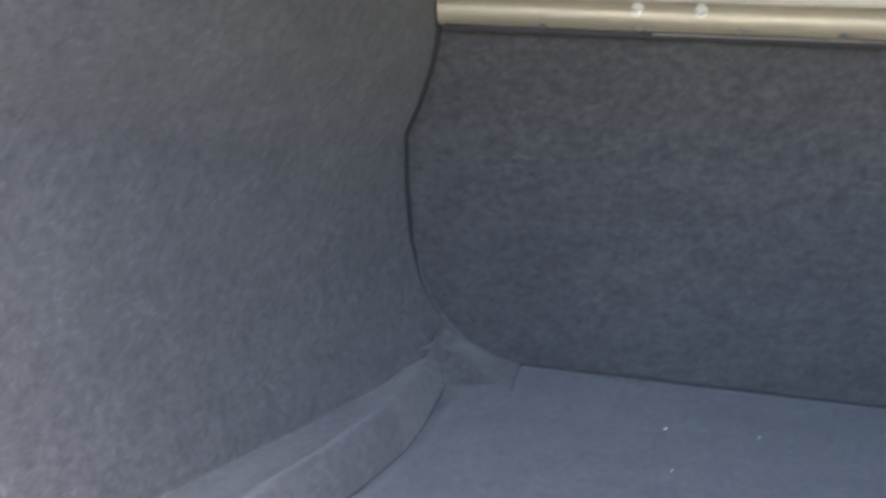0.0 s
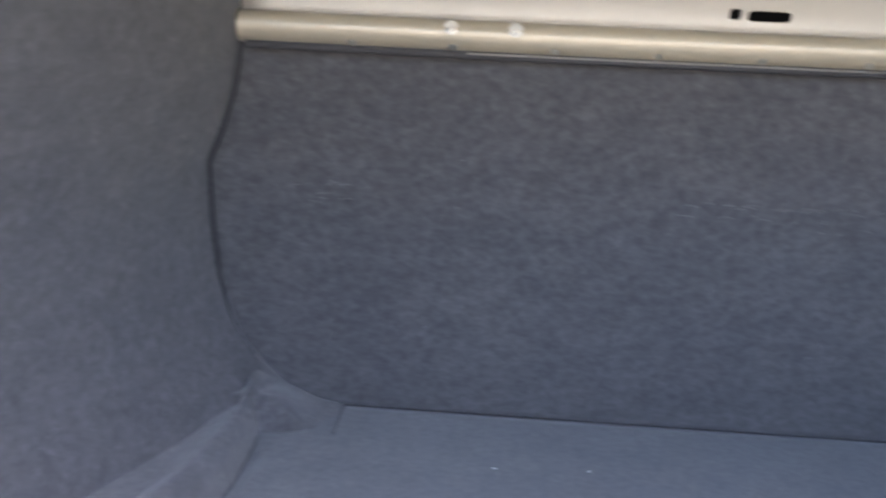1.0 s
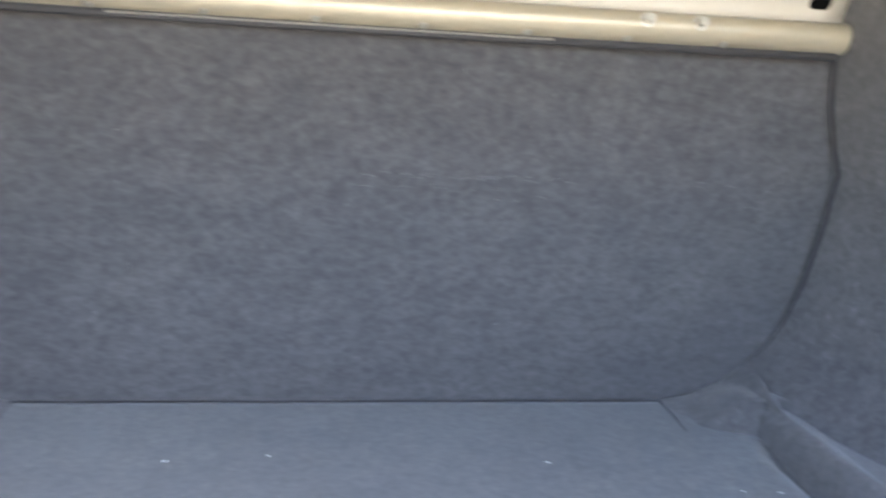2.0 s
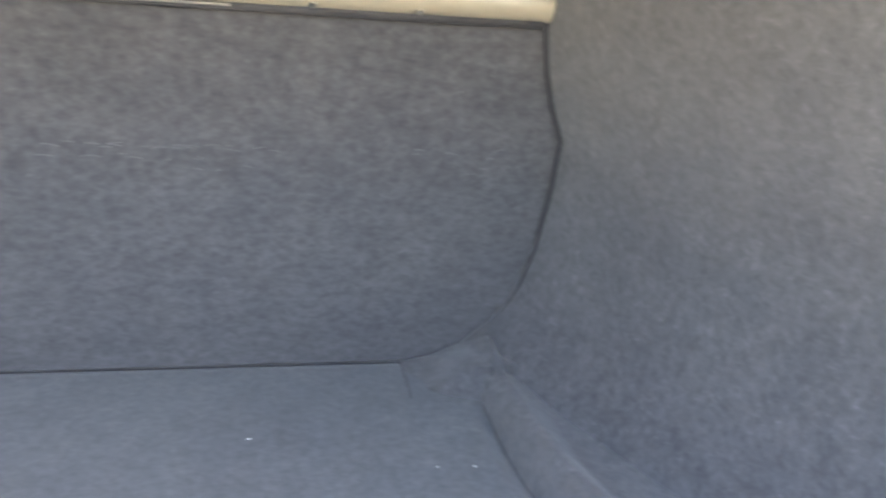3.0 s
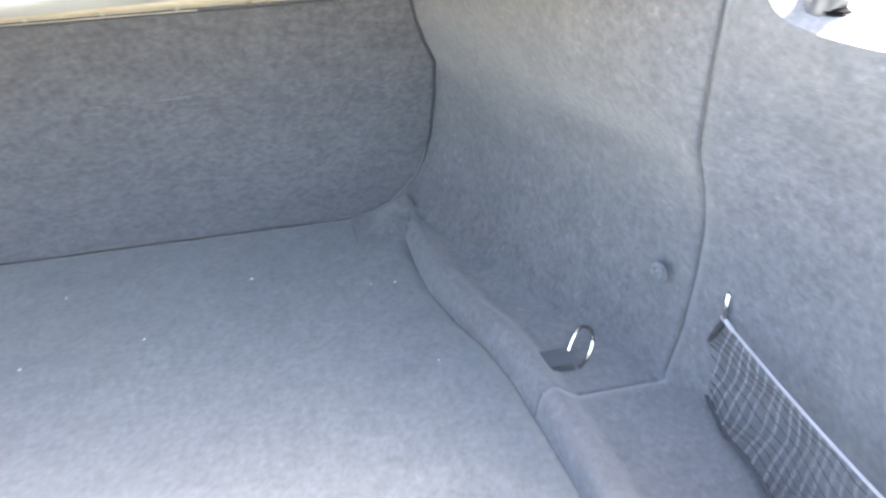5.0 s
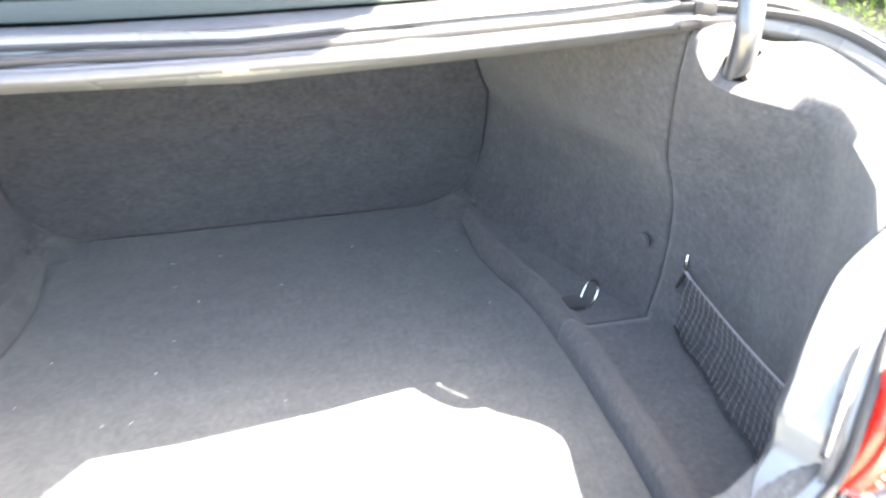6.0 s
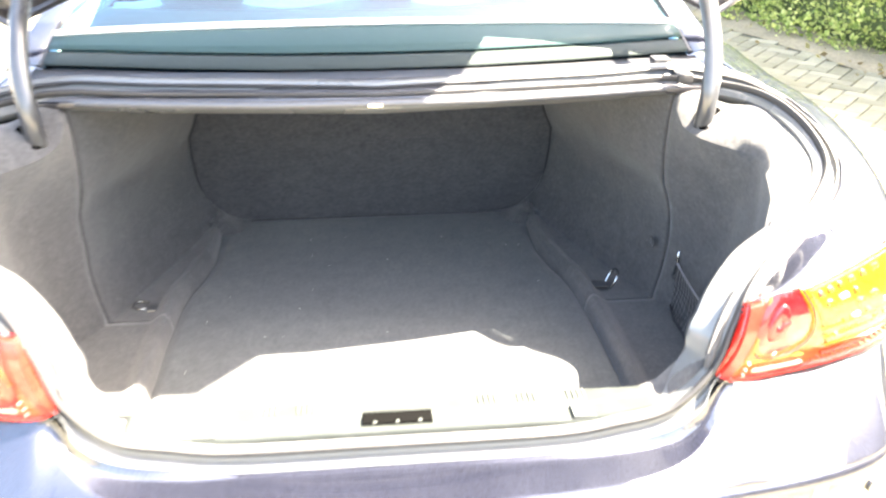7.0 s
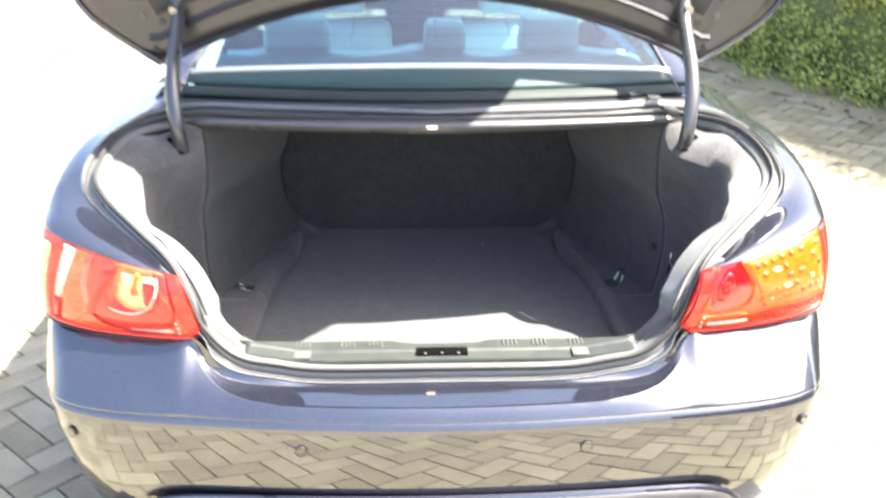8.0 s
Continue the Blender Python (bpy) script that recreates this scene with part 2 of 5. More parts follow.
def grid(rows, flip=False, closed=False):
    bm = bmesh.new()
    vs = [[bm.verts.new(p) for p in r] for r in rows]
    for a, b in zip(vs, vs[1:]):
        m = len(a)
        for i in range(m if closed else m - 1):
            q = (a[i], a[(i + 1) % m], b[(i + 1) % m], b[i])
            bm.faces.new(q[::-1] if flip else q)
    return bm


def mirror(rows):
    return [[Vector((-p[0], p[1], p[2])) for p in r] for r in rows]


def tube(points, radius, sides=10, squash=1.0):
    pts = [Vector(p) for p in points]
    rad = radius if isinstance(radius, (list, tuple)) else [radius] * len(pts)
    up, rows = Vector((0.03, 0.02, 1)), []
    for i, p in enumerate(pts):
        d = (pts[min(i + 1, len(pts) - 1)] - pts[max(i - 1, 0)]).normalized()
        if abs(d.dot(up)) > 0.95:
            up = Vector((0.02, 1, 0.03))
        a = d.cross(up).normalized()
        b = a.cross(d).normalized()
        up = b
        rows.append([p + rad[i] * (a * math.cos(2 * math.pi * k / sides) + squash * b * math.sin(2 * math.pi * k / sides))
                     for k in range(sides)])
    bm = grid(rows, closed=True)
    bm.verts.ensure_lookup_table()
    bm.faces.new([bm.verts[k] for k in range(sides)][::-1])
    n = len(bm.verts)
    bm.faces.new([bm.verts[n - sides + k] for k in range(sides)])
    bmesh.ops.recalc_face_normals(bm, faces=bm.faces)
    return bm


def block(lo, hi, bevel=0.0, segments=2):
    bm = bmesh.new()
    bmesh.ops.create_cube(bm, size=1)
    for v in bm.verts:
        v.co = Vector([a + (c + 0.5) * (b - a) for a, b, c in zip(lo, hi, v.co)])
    if bevel:
        bmesh.ops.bevel(bm, geom=bm.edges[:], offset=bevel, segments=segments, affect="EDGES", profile=0.6)
    return bm


def disc(centre, normal, radius, depth, sides=20, bevel=0.0):
    bm = bmesh.new()
    bmesh.ops.create_cone(bm, cap_ends=True, segments=sides, radius1=radius, radius2=radius, depth=depth)
    if bevel:
        rim = [e for e in bm.edges if abs(e.verts[0].co.z - e.verts[1].co.z) < 1e-6]
        bmesh.ops.bevel(bm, geom=rim, offset=bevel, segments=2, affect="EDGES")
    turn = Vector(normal).to_track_quat("Z", "Y").to_matrix().to_4x4()
    bmesh.ops.transform(bm, matrix=Matrix.Translation(centre) @ turn, verts=bm.verts)
    return bm


def join(*bms):
    out = bmesh.new()
    for b in bms:
        me = bpy.data.meshes.new("tmp")
        b.to_mesh(me)
        b.free()
        out.from_mesh(me)
        bpy.data.meshes.remove(me)
    return out


def part(name, bm, material_, parent=None, label="", solid=0.0, offset=-1.0, smooth=True, weld=0.0):
    """Links a bmesh as one mesh object under a thing or a part."""
    me = bpy.data.meshes.new(name)
    if weld:
        bmesh.ops.remove_doubles(bm, verts=bm.verts, dist=weld)
    bm.to_mesh(me)
    bm.free()
    if smooth:
        for f in me.polygons:
            f.use_smooth = True
        me.set_sharp_from_angle(angle=radians(42))
    me.materials.append(material_)
    ob = new(name, me)
    if parent is not None:
        ob.parent = parent
        if parent.parent is None and parent.data is None:
            ob.matrix_parent_inverse = Matrix.Translation(parent.location).inverted()
    if solid:
        s = ob.modifiers.new("thickness", "SOLIDIFY")
        s.thickness, s.offset = solid, offset
    if label:
        tagged(ob, label)
    return ob


def thing(name, label, category, at=(0, 0, 0), **tags):
    ob = new(name)
    ob.empty_display_size = 0.1
    ob.location = at
    return tagged(ob, label, category, **tags)


# ---------------------------------------------------------------- ground
def ground_sheet():
    bm = bmesh.new()
    bmesh.ops.create_grid(bm, x_segments=24, y_segments=24, size=150)
    for v in bm.verts:
        v.co.z = -0.030
    ob = part("ground", bm, YARD)
    return tagged(ob, "brown yard surface spreading beyond the block paving", "ground", kind="structure")


def add_sky_blocker():
    """Unseen plain wall on the hedge's side, behind the hedge's end, added to block low sky."""
    # keeps right-rear sky light off the boot's left lining
    ob = part("sky_blocker", block((5.0, -8.0, -0.03), (5.25, 0.15, 3.1), 0.02), WALL)
    return tagged(ob, "unseen grey wall added to block low sky beside the yard", "wall", kind="structure")


ground_sheet()
add_sky_blocker()


# ---------------------------------------------------------------- the car: shell
car = thing("car", "dark blue metallic saloon with its boot lid open on block paving", "car")
FLOOR_Z = 0.505


def bumper_plan(x):
    """How far the bumper's crease lies ahead of the rearmost point."""
    x = abs(x)
    return -0.052 + 0.085 * (x / 0.786) ** 2 + 0.10 * (x / 0.9) ** 12


def spread(n, half, power=1.0):
    """n + 1 places from -half to half, closer together towards the ends."""
    return [half * math.copysign(abs(2 * i / n - 1) ** power, 2 * i / n - 1) for i in range(n + 1)]


def bumper_crease(x):
    a = abs(x)
    wrap = max(0.0, (a - 0.80) / 0.10)
    return Vector((x, bumper_plan(x) + 0.12 * wrap ** 2, tab(a, (0, 0.5, 0.75, 0.88), (0.643, 0.643, 0.637, 0.640))))


def bumper_top(x):
    a = abs(x)
    y = soft(a, (0, 0.245, 0.31, 0.35, 0.42, 0.45, 0.47, 0.49, 0.507, 0.53, 0.56, 0.755, 0.863, 0.90),
             (0.060, 0.060, 0.061, 0.062, 0.065, 0.068, 0.072, 0.077, 0.088, 0.104, 0.113, 0.175, 0.240, 0.36), 0.010)
    z = soft(a, (0, 0.245, 0.31, 0.35, 0.40, 0.424, 0.448, 0.47, 0.489, 0.506, 0.515, 0.53, 0.60, 0.755, 0.863, 0.90),
             (0.673, 0.674, 0.679, 0.686, 0.694, 0.700, 0.710, 0.725, 0.742, 0.760, 0.765, 0.763, 0.751, 0.742, 0.757, 0.775), 0.008)
    return Vector((x, y, z))


def bumper_mid(x, s):
    """Between the crease (s = 0) and the top edge (s = 1): a slope that breaks into a flat shelf under the lid's edge."""
    c, t, a = bumper_crease(x), bumper_top(x), abs(x)
    bulged = c.lerp(t, s) + Vector((0, 0, (t.z - c.z) * 0.09 * math.sin(math.pi * s)))
    if a > 0.60:
        return bulged
    # the break between slope and shelf, which is level at first and rises to the gutter
    inset = soft(a, (0, 0.33, 0.39, 0.43, 0.458, 0.496, 0.511, 0.53, 0.60), (0.018, 0.018, 0.024, 0.034, 0.045, 0.072, 0.092, 0.124, 0.150), 0.012)
    rise = soft(a, (0, 0.30, 0.36, 0.40, 0.44, 0.458, 0.496, 0.511, 0.53, 0.60), (0.024, 0.025, 0.028, 0.031, 0.038, 0.043, 0.065, 0.083, 0.112, 0.135), 0.012)
    b = Vector((x, min(c.y + inset, t.y - 0.002), min(c.z + rise, t.z - 0.001)))
    k = 0.45
    if s <= k:
        q = c.lerp(b, s / k) + Vector((0, 0, 0.06 * (b.z - c.z) * math.sin(math.pi * s / k)))
    else:
        w = (s - k) / (1 - k)
        q = b.lerp(t, w)
        level = soft(a, (0, 0.32, 0.42, 0.50, 0.60), (0.55, 0.40, 0.28, 0.28, 1.0))
        q.z = b.z + (t.z - b.z) * (level * w ** 1.15 + (1 - level) * ease((w - 0.80) / 0.20))
    return q.lerp(bulged, ease((a - 0.515) / 0.08))


def build_bumper():
    xs = spread(140, 0.895, 0.85)
    rows = []
    for k in range(37):
        rows.append([bumper_mid(x, k / 36) for x in xs])
    rows.append([bumper_top(x) + Vector((0, 0.004, -0.003)) for x in xs])
    rows.append([bumper_top(x) + Vector((0, 0.030, -0.010)) for x in xs])
    cover = grid(rows, flip=False)
    part("bumper_upper", cover, PAINT, car, solid=0.004)
    low = []
    for k in range(15):
        s = k / 14
        row = []
        for x in xs:
            c = bumper_crease(x)
            z = c.z - 0.0008 - s * (c.z - 0.24)
            w = tab(z, (0.22, 0.32, 0.40, 0.52, 0.60, 0.64), (0.88, 0.935, 0.966, 0.990, 1.0, 1.0))
            tuck = -0.020 * s + 0.105 * s * s
            row.append(Vector((c.x * w, c.y + tuck, z)))
        low.append(row)
    part("bumper_lower", grid(low, flip=True), PAINT, car, solid=0.004)
    # black insert below, with its rolled upper lip
    lip, face = [], []
    for i in range(41):
        x = -0.655 + 1.31 * i / 40
        a = abs(x) / 0.655
        z = 0.451 - 0.05 * a ** 14 - 0.018 * a ** 2
        w = tab(z, (0.22, 0.32, 0.40, 0.52, 0.60, 0.64), (0.88, 0.935, 0.966, 0.990, 1.0, 1.0))
        y = bumper_plan(x / w) + 0.0
        lip.append(Vector((x, y + 0.004, z)))
        face.append([Vector((x, y - 0.006, z)), Vector((x, y - 0.004, z - 0.05)), Vector((x, y + 0.02, z - 0.11)), Vector((x, y + 0.05, z - 0.2))])
    insert = part("bumper_insert", grid(face, flip=False), BLACK, car, "black lower bumper insert", solid=0.004)
    part("insert_lip", tube(lip, 0.009, 8), PAINT, insert)
    # parking sensors
    for x, y, z in ((0.293, -0.041, 0.574), (0.786, 0.036, 0.569)):
        for side in (1, -1):
            n = Vector((0.55 * side * (x / 0.786) ** 3, -1, -0.04)).normalized()
            p = Vector((x * side, bumper_crease(x).y - 0.002, z))
            ob = part("parking_sensor", disc(p - n * 0.0005, n, 0.0118, 0.006, 24, 0.0015), PAINT, car)
            part("sensor_ring", ring(p + n * 0.0012, n, 0.0124, 0.0010), RUBBER, ob)


def ring(centre, normal, radius, thick, sides=24, arc=1.0):
    turn = Vector(normal).to_track_quat("Z", "Y").to_matrix()
    n = int(sides * arc)
    pts = [Vector(centre) + turn @ Vector((radius * math.cos(2 * math.pi * k / sides), radius * math.sin(2 * math.pi * k / sides), 0))
           for k in range(n + 1)]
    return tube(pts, thick, 6)


build_bumper()

# the rim of the boot opening, right half, from the sill's middle round to the scuttle's middle
RIM = [(0, 0.078, 0.691), (0.245, 0.078, 0.692), (0.342, 0.082, 0.714), (0.406, 0.090, 0.757), (0.450, 0.103, 0.818), (0.480, 0.122, 0.880),
       (0.532, 0.160, 0.938), (0.625, 0.232, 0.980), (0.700, 0.300, 1.006), (0.738, 0.370, 1.028), (0.737, 0.470, 1.053), (0.715, 0.570, 1.070),
       (0.672, 0.640, 1.083), (0.58, 0.662, 1.090), (0.40, 0.638, 1.088), (0, 0.606, 1.086)]
# how far each of those places is moved outwards, along the flanks
FLARE = (0, 0, 0.013, 0.047, 0.060, 0.057, 0.049, 0.039, 0.030, 0.031, 0.032, 0.024, 0.0, 0, 0, 0)


def flared():
    p, out = [Vector(q) for q in RIM], []
    for i, q in enumerate(p):
        d = (p[min(i + 1, len(p) - 1)] - p[max(i - 1, 0)]).normalized()
        o = d.cross(Vector((0, -0.55, 0.83))).normalized()
        out.append(q + Vector((o.x, 0.2 * o.y, o.z + 0.33 * o.y)) * FLARE[i])
    return out


RIM_R = flow(flared(), 120)
RIM_LOOP = RIM_R + [Vector((-p.x, p.y, p.z)) for p in RIM_R[-2:0:-1]]


def rim_frame(i):
    """Outward and upward at a place of the rim loop."""
    n = len(RIM_LOOP)
    d = (RIM_LOOP[(i + 1) % n] - RIM_LOOP[i - 1]).normalized()
    up = Vector((0, -0.55, 0.83))
    out = d.cross(up).normalized()
    return out, out.cross(d).normalized()


def rim_strip(profile, closed_loop=True):
    """Sweeps (outward, upward) pairs round the opening."""
    rows = []
    for i, p in enumerate(RIM_LOOP):
        out, up = rim_frame(i)
        flank = ease((p.z - 0.70) / 0.06) * (1 - ease((p.z - 0.93) / 0.06))
        beside_lamp = ease((p.z - 0.745) / 0.03) * (1 - ease((p.z - 0.89) / 0.06))
        thin = 0.42 + 0.10 * ease((p.z - 0.93) / 0.05) + 0.40 * ease((p.y - 0.58) / 0.05) - 0.42 * beside_lamp
        row = []
        for a, b in profile:
            if a > 0.012:
                a = 0.012 + (a - 0.012) * thin
            elif a < -0.009:
                a, b = a - 0.036 * flank, b - 0.034 * flank
            row.append(p + out * a + up * b)
        rows.append(row)
    rows.append(rows[0])
    return grid(rows)


def build_rim():
    gutter = [(-0.020, -0.024), (-0.018, -0.008), (-0.012, -0.003), (-0.006, 0.0), (0.005, -0.003), (0.012, -0.013), (0.030, -0.013), (0.040, -0.004), (0.048, 0.000)]
    flange = part("boot_flange", rim_strip(gutter), FLANGE, car, "grey painted rain gutter round the boot opening", solid=0.002, weld=1e-5)
    seal = [(0.0055 * math.cos(a) + 0.000, 0.004 + 0.008 * math.sin(a)) for a in [2 * math.pi * k / 10 for k in range(11)]]
    part("boot_seal", rim_strip(seal), RUBBER, car, "black rubber boot seal", weld=1e-5)
    bead = [(0.0045 * math.cos(a) + 0.034, -0.007 + 0.0045 * math.sin(a)) for a in [2 * math.pi * k / 6 for k in range(7)]]
    part("gutter_bead", rim_strip(bead), RUBBER, flange, weld=1e-5)


build_rim()


# quarter panels, between the lamp's top edge, the opening and the car's side
def quarter_rows():
    side = [(p + rim_frame(i)[0] * tab(p.z, (0.90, 0.96, 1.02), (0.014, 0.020, 0.030))) for i, p in enumerate(RIM_R) if 0.875 < p.z and p.y < 0.56 and i < 110]
    picks = [side[round(k * (len(side) - 1) / 7)] for k in range(8)]
    inner = flow(picks + [Vector(q) for q in ((0.756, 0.60, 1.086), (0.718, 0.68, 1.099), (0.706, 0.78, 1.108), (0.700, 0.95, 1.125))], 48)
    outer = flow([(0.545, 0.104, 0.906), (0.655, 0.126, 0.926), (0.815, 0.200, 0.960), (0.866, 0.300, 0.968), (0.885, 0.42, 0.972),
                  (0.897, 0.56, 0.975), (0.903, 0.68, 0.977), (0.908, 0.80, 0.978), (0.912, 0.98, 0.980)], 48)
    rows = []
    for a, b in zip(inner, outer):
        row = []
        for k in range(17):
            s = k / 16
            p = a.lerp(b, s)
            bulge = math.sin(math.pi * s ** 1.35) * tab(a.y, (0.1, 0.25, 0.42, 0.62, 0.9), (0.006, 0.012, 0.022, 0.036, 0.030))
            p += Vector((0.42, -0.05, 0.9)) * bulge
            row.append(p)
        rows.append(row)
    return rows, outer


def side_rows(outer):
    """The flank from the shoulder down to the sill, from the tail lamp forwards."""
    top = outer[18:] + [Vector((x, y, z)) for x, y, z in ((0.918, 1.4, 0.982), (0.921, 2.0, 0.975), (0.922, 2.8, 0.955), (0.918, 3.5, 0.925),
                                                            (0.905, 4.0, 0.880), (0.86, 4.4, 0.83), (0.76, 4.62, 0.78))]
    rows = []
    for p in top:
        low = tab(p.y, (0.2, 0.5, 0.65), (0.58, 0.30, 0.24))
        row = []
        for s, dx in ((0, 0.0), (0.06, 0.010), (0.2, 0.020), (0.36, 0.014), (0.46, 0.016), (0.7, 0.006), (0.9, -0.015), (1.0, -0.05)):
            row.append(Vector((p.x + dx, p.y, p.z + (low - p.z) * s)))
        rows.append(row)
    return rows


def build_sides():
    rows, outer = quarter_rows()
    side = side_rows(outer)
    for flipped in (False, True):
        r, s = (mirror(rows), mirror(side)) if flipped else (rows, side)
        q = part("quarter_panel", grid(r, flip=flipped), PAINT, car, solid=0.003)
        part("flank", grid(s, flip=flipped), PAINT, q, solid=0.003)


build_sides()


# tail lamps
def lamp_rows(n=60, m=16):
    bottom = flow([(0.500, 0.098, 0.774), (0.556, 0.109, 0.754), (0.755, 0.171, 0.745), (0.858, 0.212, 0.764), (0.886, 0.290, 0.782), (0.894, 0.36, 0.80)], n)
    top = flow([(0.542, 0.104, 0.902), (0.600, 0.113, 0.914), (0.655, 0.127, 0.924), (0.815, 0.200, 0.958), (0.862, 0.285, 0.952), (0.884, 0.36, 0.925)], n)
    rows = []
    for a, b in zip(bottom, top):
        rows.append([a.lerp(b, k / m) + Vector((0.3, -1, 0.1)).normalized() * 0.016 * math.sin(math.pi * k / m) for k in range(m + 1)])
    return rows


def build_lamp(side):
    base = lamp_rows()
    flip = side < 0
    n, m = len(base) - 1, len(base[0]) - 1

    def spot(u, v, lift=0.003):
        """A place on the lamp's face, set proud by lift."""
        u, v = min(0.999, max(0.0, u)) * n, min(0.999, max(0.0, v)) * m
        a, b = int(u), int(v)
        q = base[a][b].lerp(base[a + 1][b], u - a).lerp(base[a][b + 1].lerp(base[a + 1][b + 1], u - a), v - b)
        d = (base[a + 1][b] - base[a][b]).cross(base[a][b + 1] - base[a][b]).normalized()
        q = q + (d if d.y < 0 else -d) * lift
        return Vector((-q.x, q.y, q.z)) if flip else q

    def piece(name, u0, u1, v0, v1, lift, mat_, parent, label="", lean=0.0):
        cu, cv = max(4, round((u1 - u0) * 60)), max(3, round((v1 - v0) * 20))
        r = []
        for i in range(cu + 1):
            row = []
            for j in range(cv + 1):
                v = v0 + (v1 - v0) * j / cv
                edge = i in (0, cu) or j in (0, cv)
                row.append(spot(u0 + (u1 - u0) * i / cu - lean * v, v, 0.0005 if edge else lift))
            r.append(row)
        return part(name, grid(r, flip=not flip), mat_, parent, label, solid=0.0015)

    def round_lens(name, cu, cv, ru, rv, lift, mat_, parent, label=""):
        rows = [[spot(cu + ru * k / 5 * math.cos(a), cv + rv * k / 5 * math.sin(a), lift * (1 - (k / 5) ** 4) + 0.0005) for a in [2 * math.pi * q / 28 for q in range(29)]]
                for k in range(6)]
        return part(name, grid(rows, flip=flip), mat_, parent, label)

    def arc(name, points, radius, mat_, parent):
        return part(name, tube(flow([spot(u, v, 0.0045) for u, v in points], 20), radius, 6), mat_, parent)

    def fan(name, cu, cv, ru, rv, inside, a0, a1, lift, mat_, parent, label=""):
        """A piece of a ring round (cu, cv), from angle a0 to a1 in turns, cut off at the lamp's edge."""
        rows = []
        for k in range(5):
            f = inside + (1 - inside) * k / 4
            edge = k in (0, 4)
            rows.append([spot(cu + ru * f * math.cos(2 * math.pi * a), min(0.975, cv + rv * f * math.sin(2 * math.pi * a)), 0.0012 if edge else lift) for a in [a0 + (a1 - a0) * q / 24 for q in range(25)]])
        return part(name, grid(rows, flip=flip), mat_, parent, label, solid=0.001)

    housing = part("tail_lamp", grid(mirror(base) if flip else base, flip=not flip), RED_LENS, car,
                   "orange and red tail lamp with a sunlit clear cover", solid=0.02)
    inner = piece("inner_lens", 0.0, 0.115, 0.0, 1.0, 0.007, RED_LENS, housing, "red inner lamp strip", lean=0.03)
    arc("strip_ridge", [(0.075, 0.06), (0.062, 0.5), (0.048, 0.95)], 0.0016, ORANGE_LENS, inner)
    piece("lower_band", 0.12, 0.90, 0.0, 0.065, 0.003, RED_LENS, housing)
    bar = piece("reflector_bar", 0.190, 0.318, 0.115, 0.190, 0.004, CLEAR_LENS, housing, "small clear reflector bar")
    arc("bar_frame", [(0.186, 0.11), (0.25, 0.104), (0.322, 0.10)], 0.0010, DEEP_RED, bar)
    if not flip:
        # right lamp: its amber and yellow plastics also paint in the sun shining through
        piece("main_lens", 0.11, 0.60, 0.065, 1.0, 0.0015, AMBER_LENS, housing)
        piece("outer_band", 0.60, 1.0, 0.0, 1.0, 0.003, RED_LENS, housing)
        brake = round_lens("brake_lens", 0.222, 0.74, 0.122, 0.43, 0.0030, DEEP_RED, housing, "deep red round brake lamp")
        arc("brake_bezel", [(0.222 + 0.122 * math.cos(a), 0.74 + 0.43 * math.sin(a)) for a in [-2.2 + 2.9 * q / 24 for q in range(25)]], 0.0016, RED_LENS, brake)
        fan("brake_glow", 0.205, 0.70, 0.055, 0.20, 0.1, 0.0, 1.0, 0.0045, DEEP_RED, brake)
        piece("amber_band", 0.125, 0.315, 0.225, 0.30, 0.004, YELLOW_LENS, housing)
        ind = piece("indicator_lens", 0.350, 0.590, 0.26, 0.97, 0.003, YELLOW_LENS, housing, "amber indicator with stepped reflectors")
        rng = random.Random(3)
        for row in range(5):
            v, u = 0.88 - 0.115 * row, 0.375 + 0.02 * rng.random()
            while u < 0.575:
                w = rng.uniform(0.010, 0.034)
                if rng.random() < 0.72:
                    piece("reflector_step", u, u + w, v - 0.045, v + 0.045, rng.uniform(0.0046, 0.0058), rng.choice((CREAM_LENS, AMBER_LENS, ORANGE_LENS, YELLOW_LENS, AMBER_LENS, RED_LENS)), ind)
                u += w + 0.006
        for v in (0.30, 0.40, 0.50):
            arc("lens_groove", [(0.352, v + 0.03), (0.45, v + 0.01), (0.585, v - 0.03)], 0.0014, AMBER_LENS, housing)
        arc("red_line", [(0.345, 0.235), (0.45, 0.225), (0.60, 0.215)], 0.0028, RED_LENS, housing)
        dots = [(0.330 + 0.27 * k / 27, 0.150 + 0.028 * (k % 2)) for k in range(28)]
        dot_lens = RED_LENS
    else:
        piece("main_lens", 0.11, 0.525, 0.065, 1.0, 0.0015, ORANGE_LENS, housing)
        piece("outer_band", 0.56, 1.0, 0.0, 1.0, 0.003, RED_LENS, housing)
        # pale pieces paint sun glare onto the left lamp's outer edge
        piece("edge_glare", 0.522, 0.552, 0.36, 0.97, 0.004, CLEAR_LENS, housing, "lamp's outer edge, sun glare painted as pale plastic")
        piece("edge_glare", 0.585, 0.640, 0.15, 0.95, 0.004, CREAM_LENS, housing)
        piece("outer_lens", 0.522, 0.556, 0.07, 0.34, 0.005, RED_LENS, housing)
        brake = fan("brake_ring", 0.285, 0.90, 0.205, 0.80, 0.56, 0.46, 1.04, 0.004, RED_LENS, housing, "wide red ring of the brake lamp")
        piece("ring_shade", 0.395, 0.450, 0.25, 0.92, 0.006, DEEP_RED, brake)
        fan("cream_reflector", 0.276, 0.90, 0.100, 0.47, 0.05, 0.5, 1.0, 0.003, CREAM_LENS, housing, "pale reflector inside the red ring")
        piece("bulb_window", 0.178, 0.268, 0.50, 0.86, 0.006, DEEP_RED, housing)
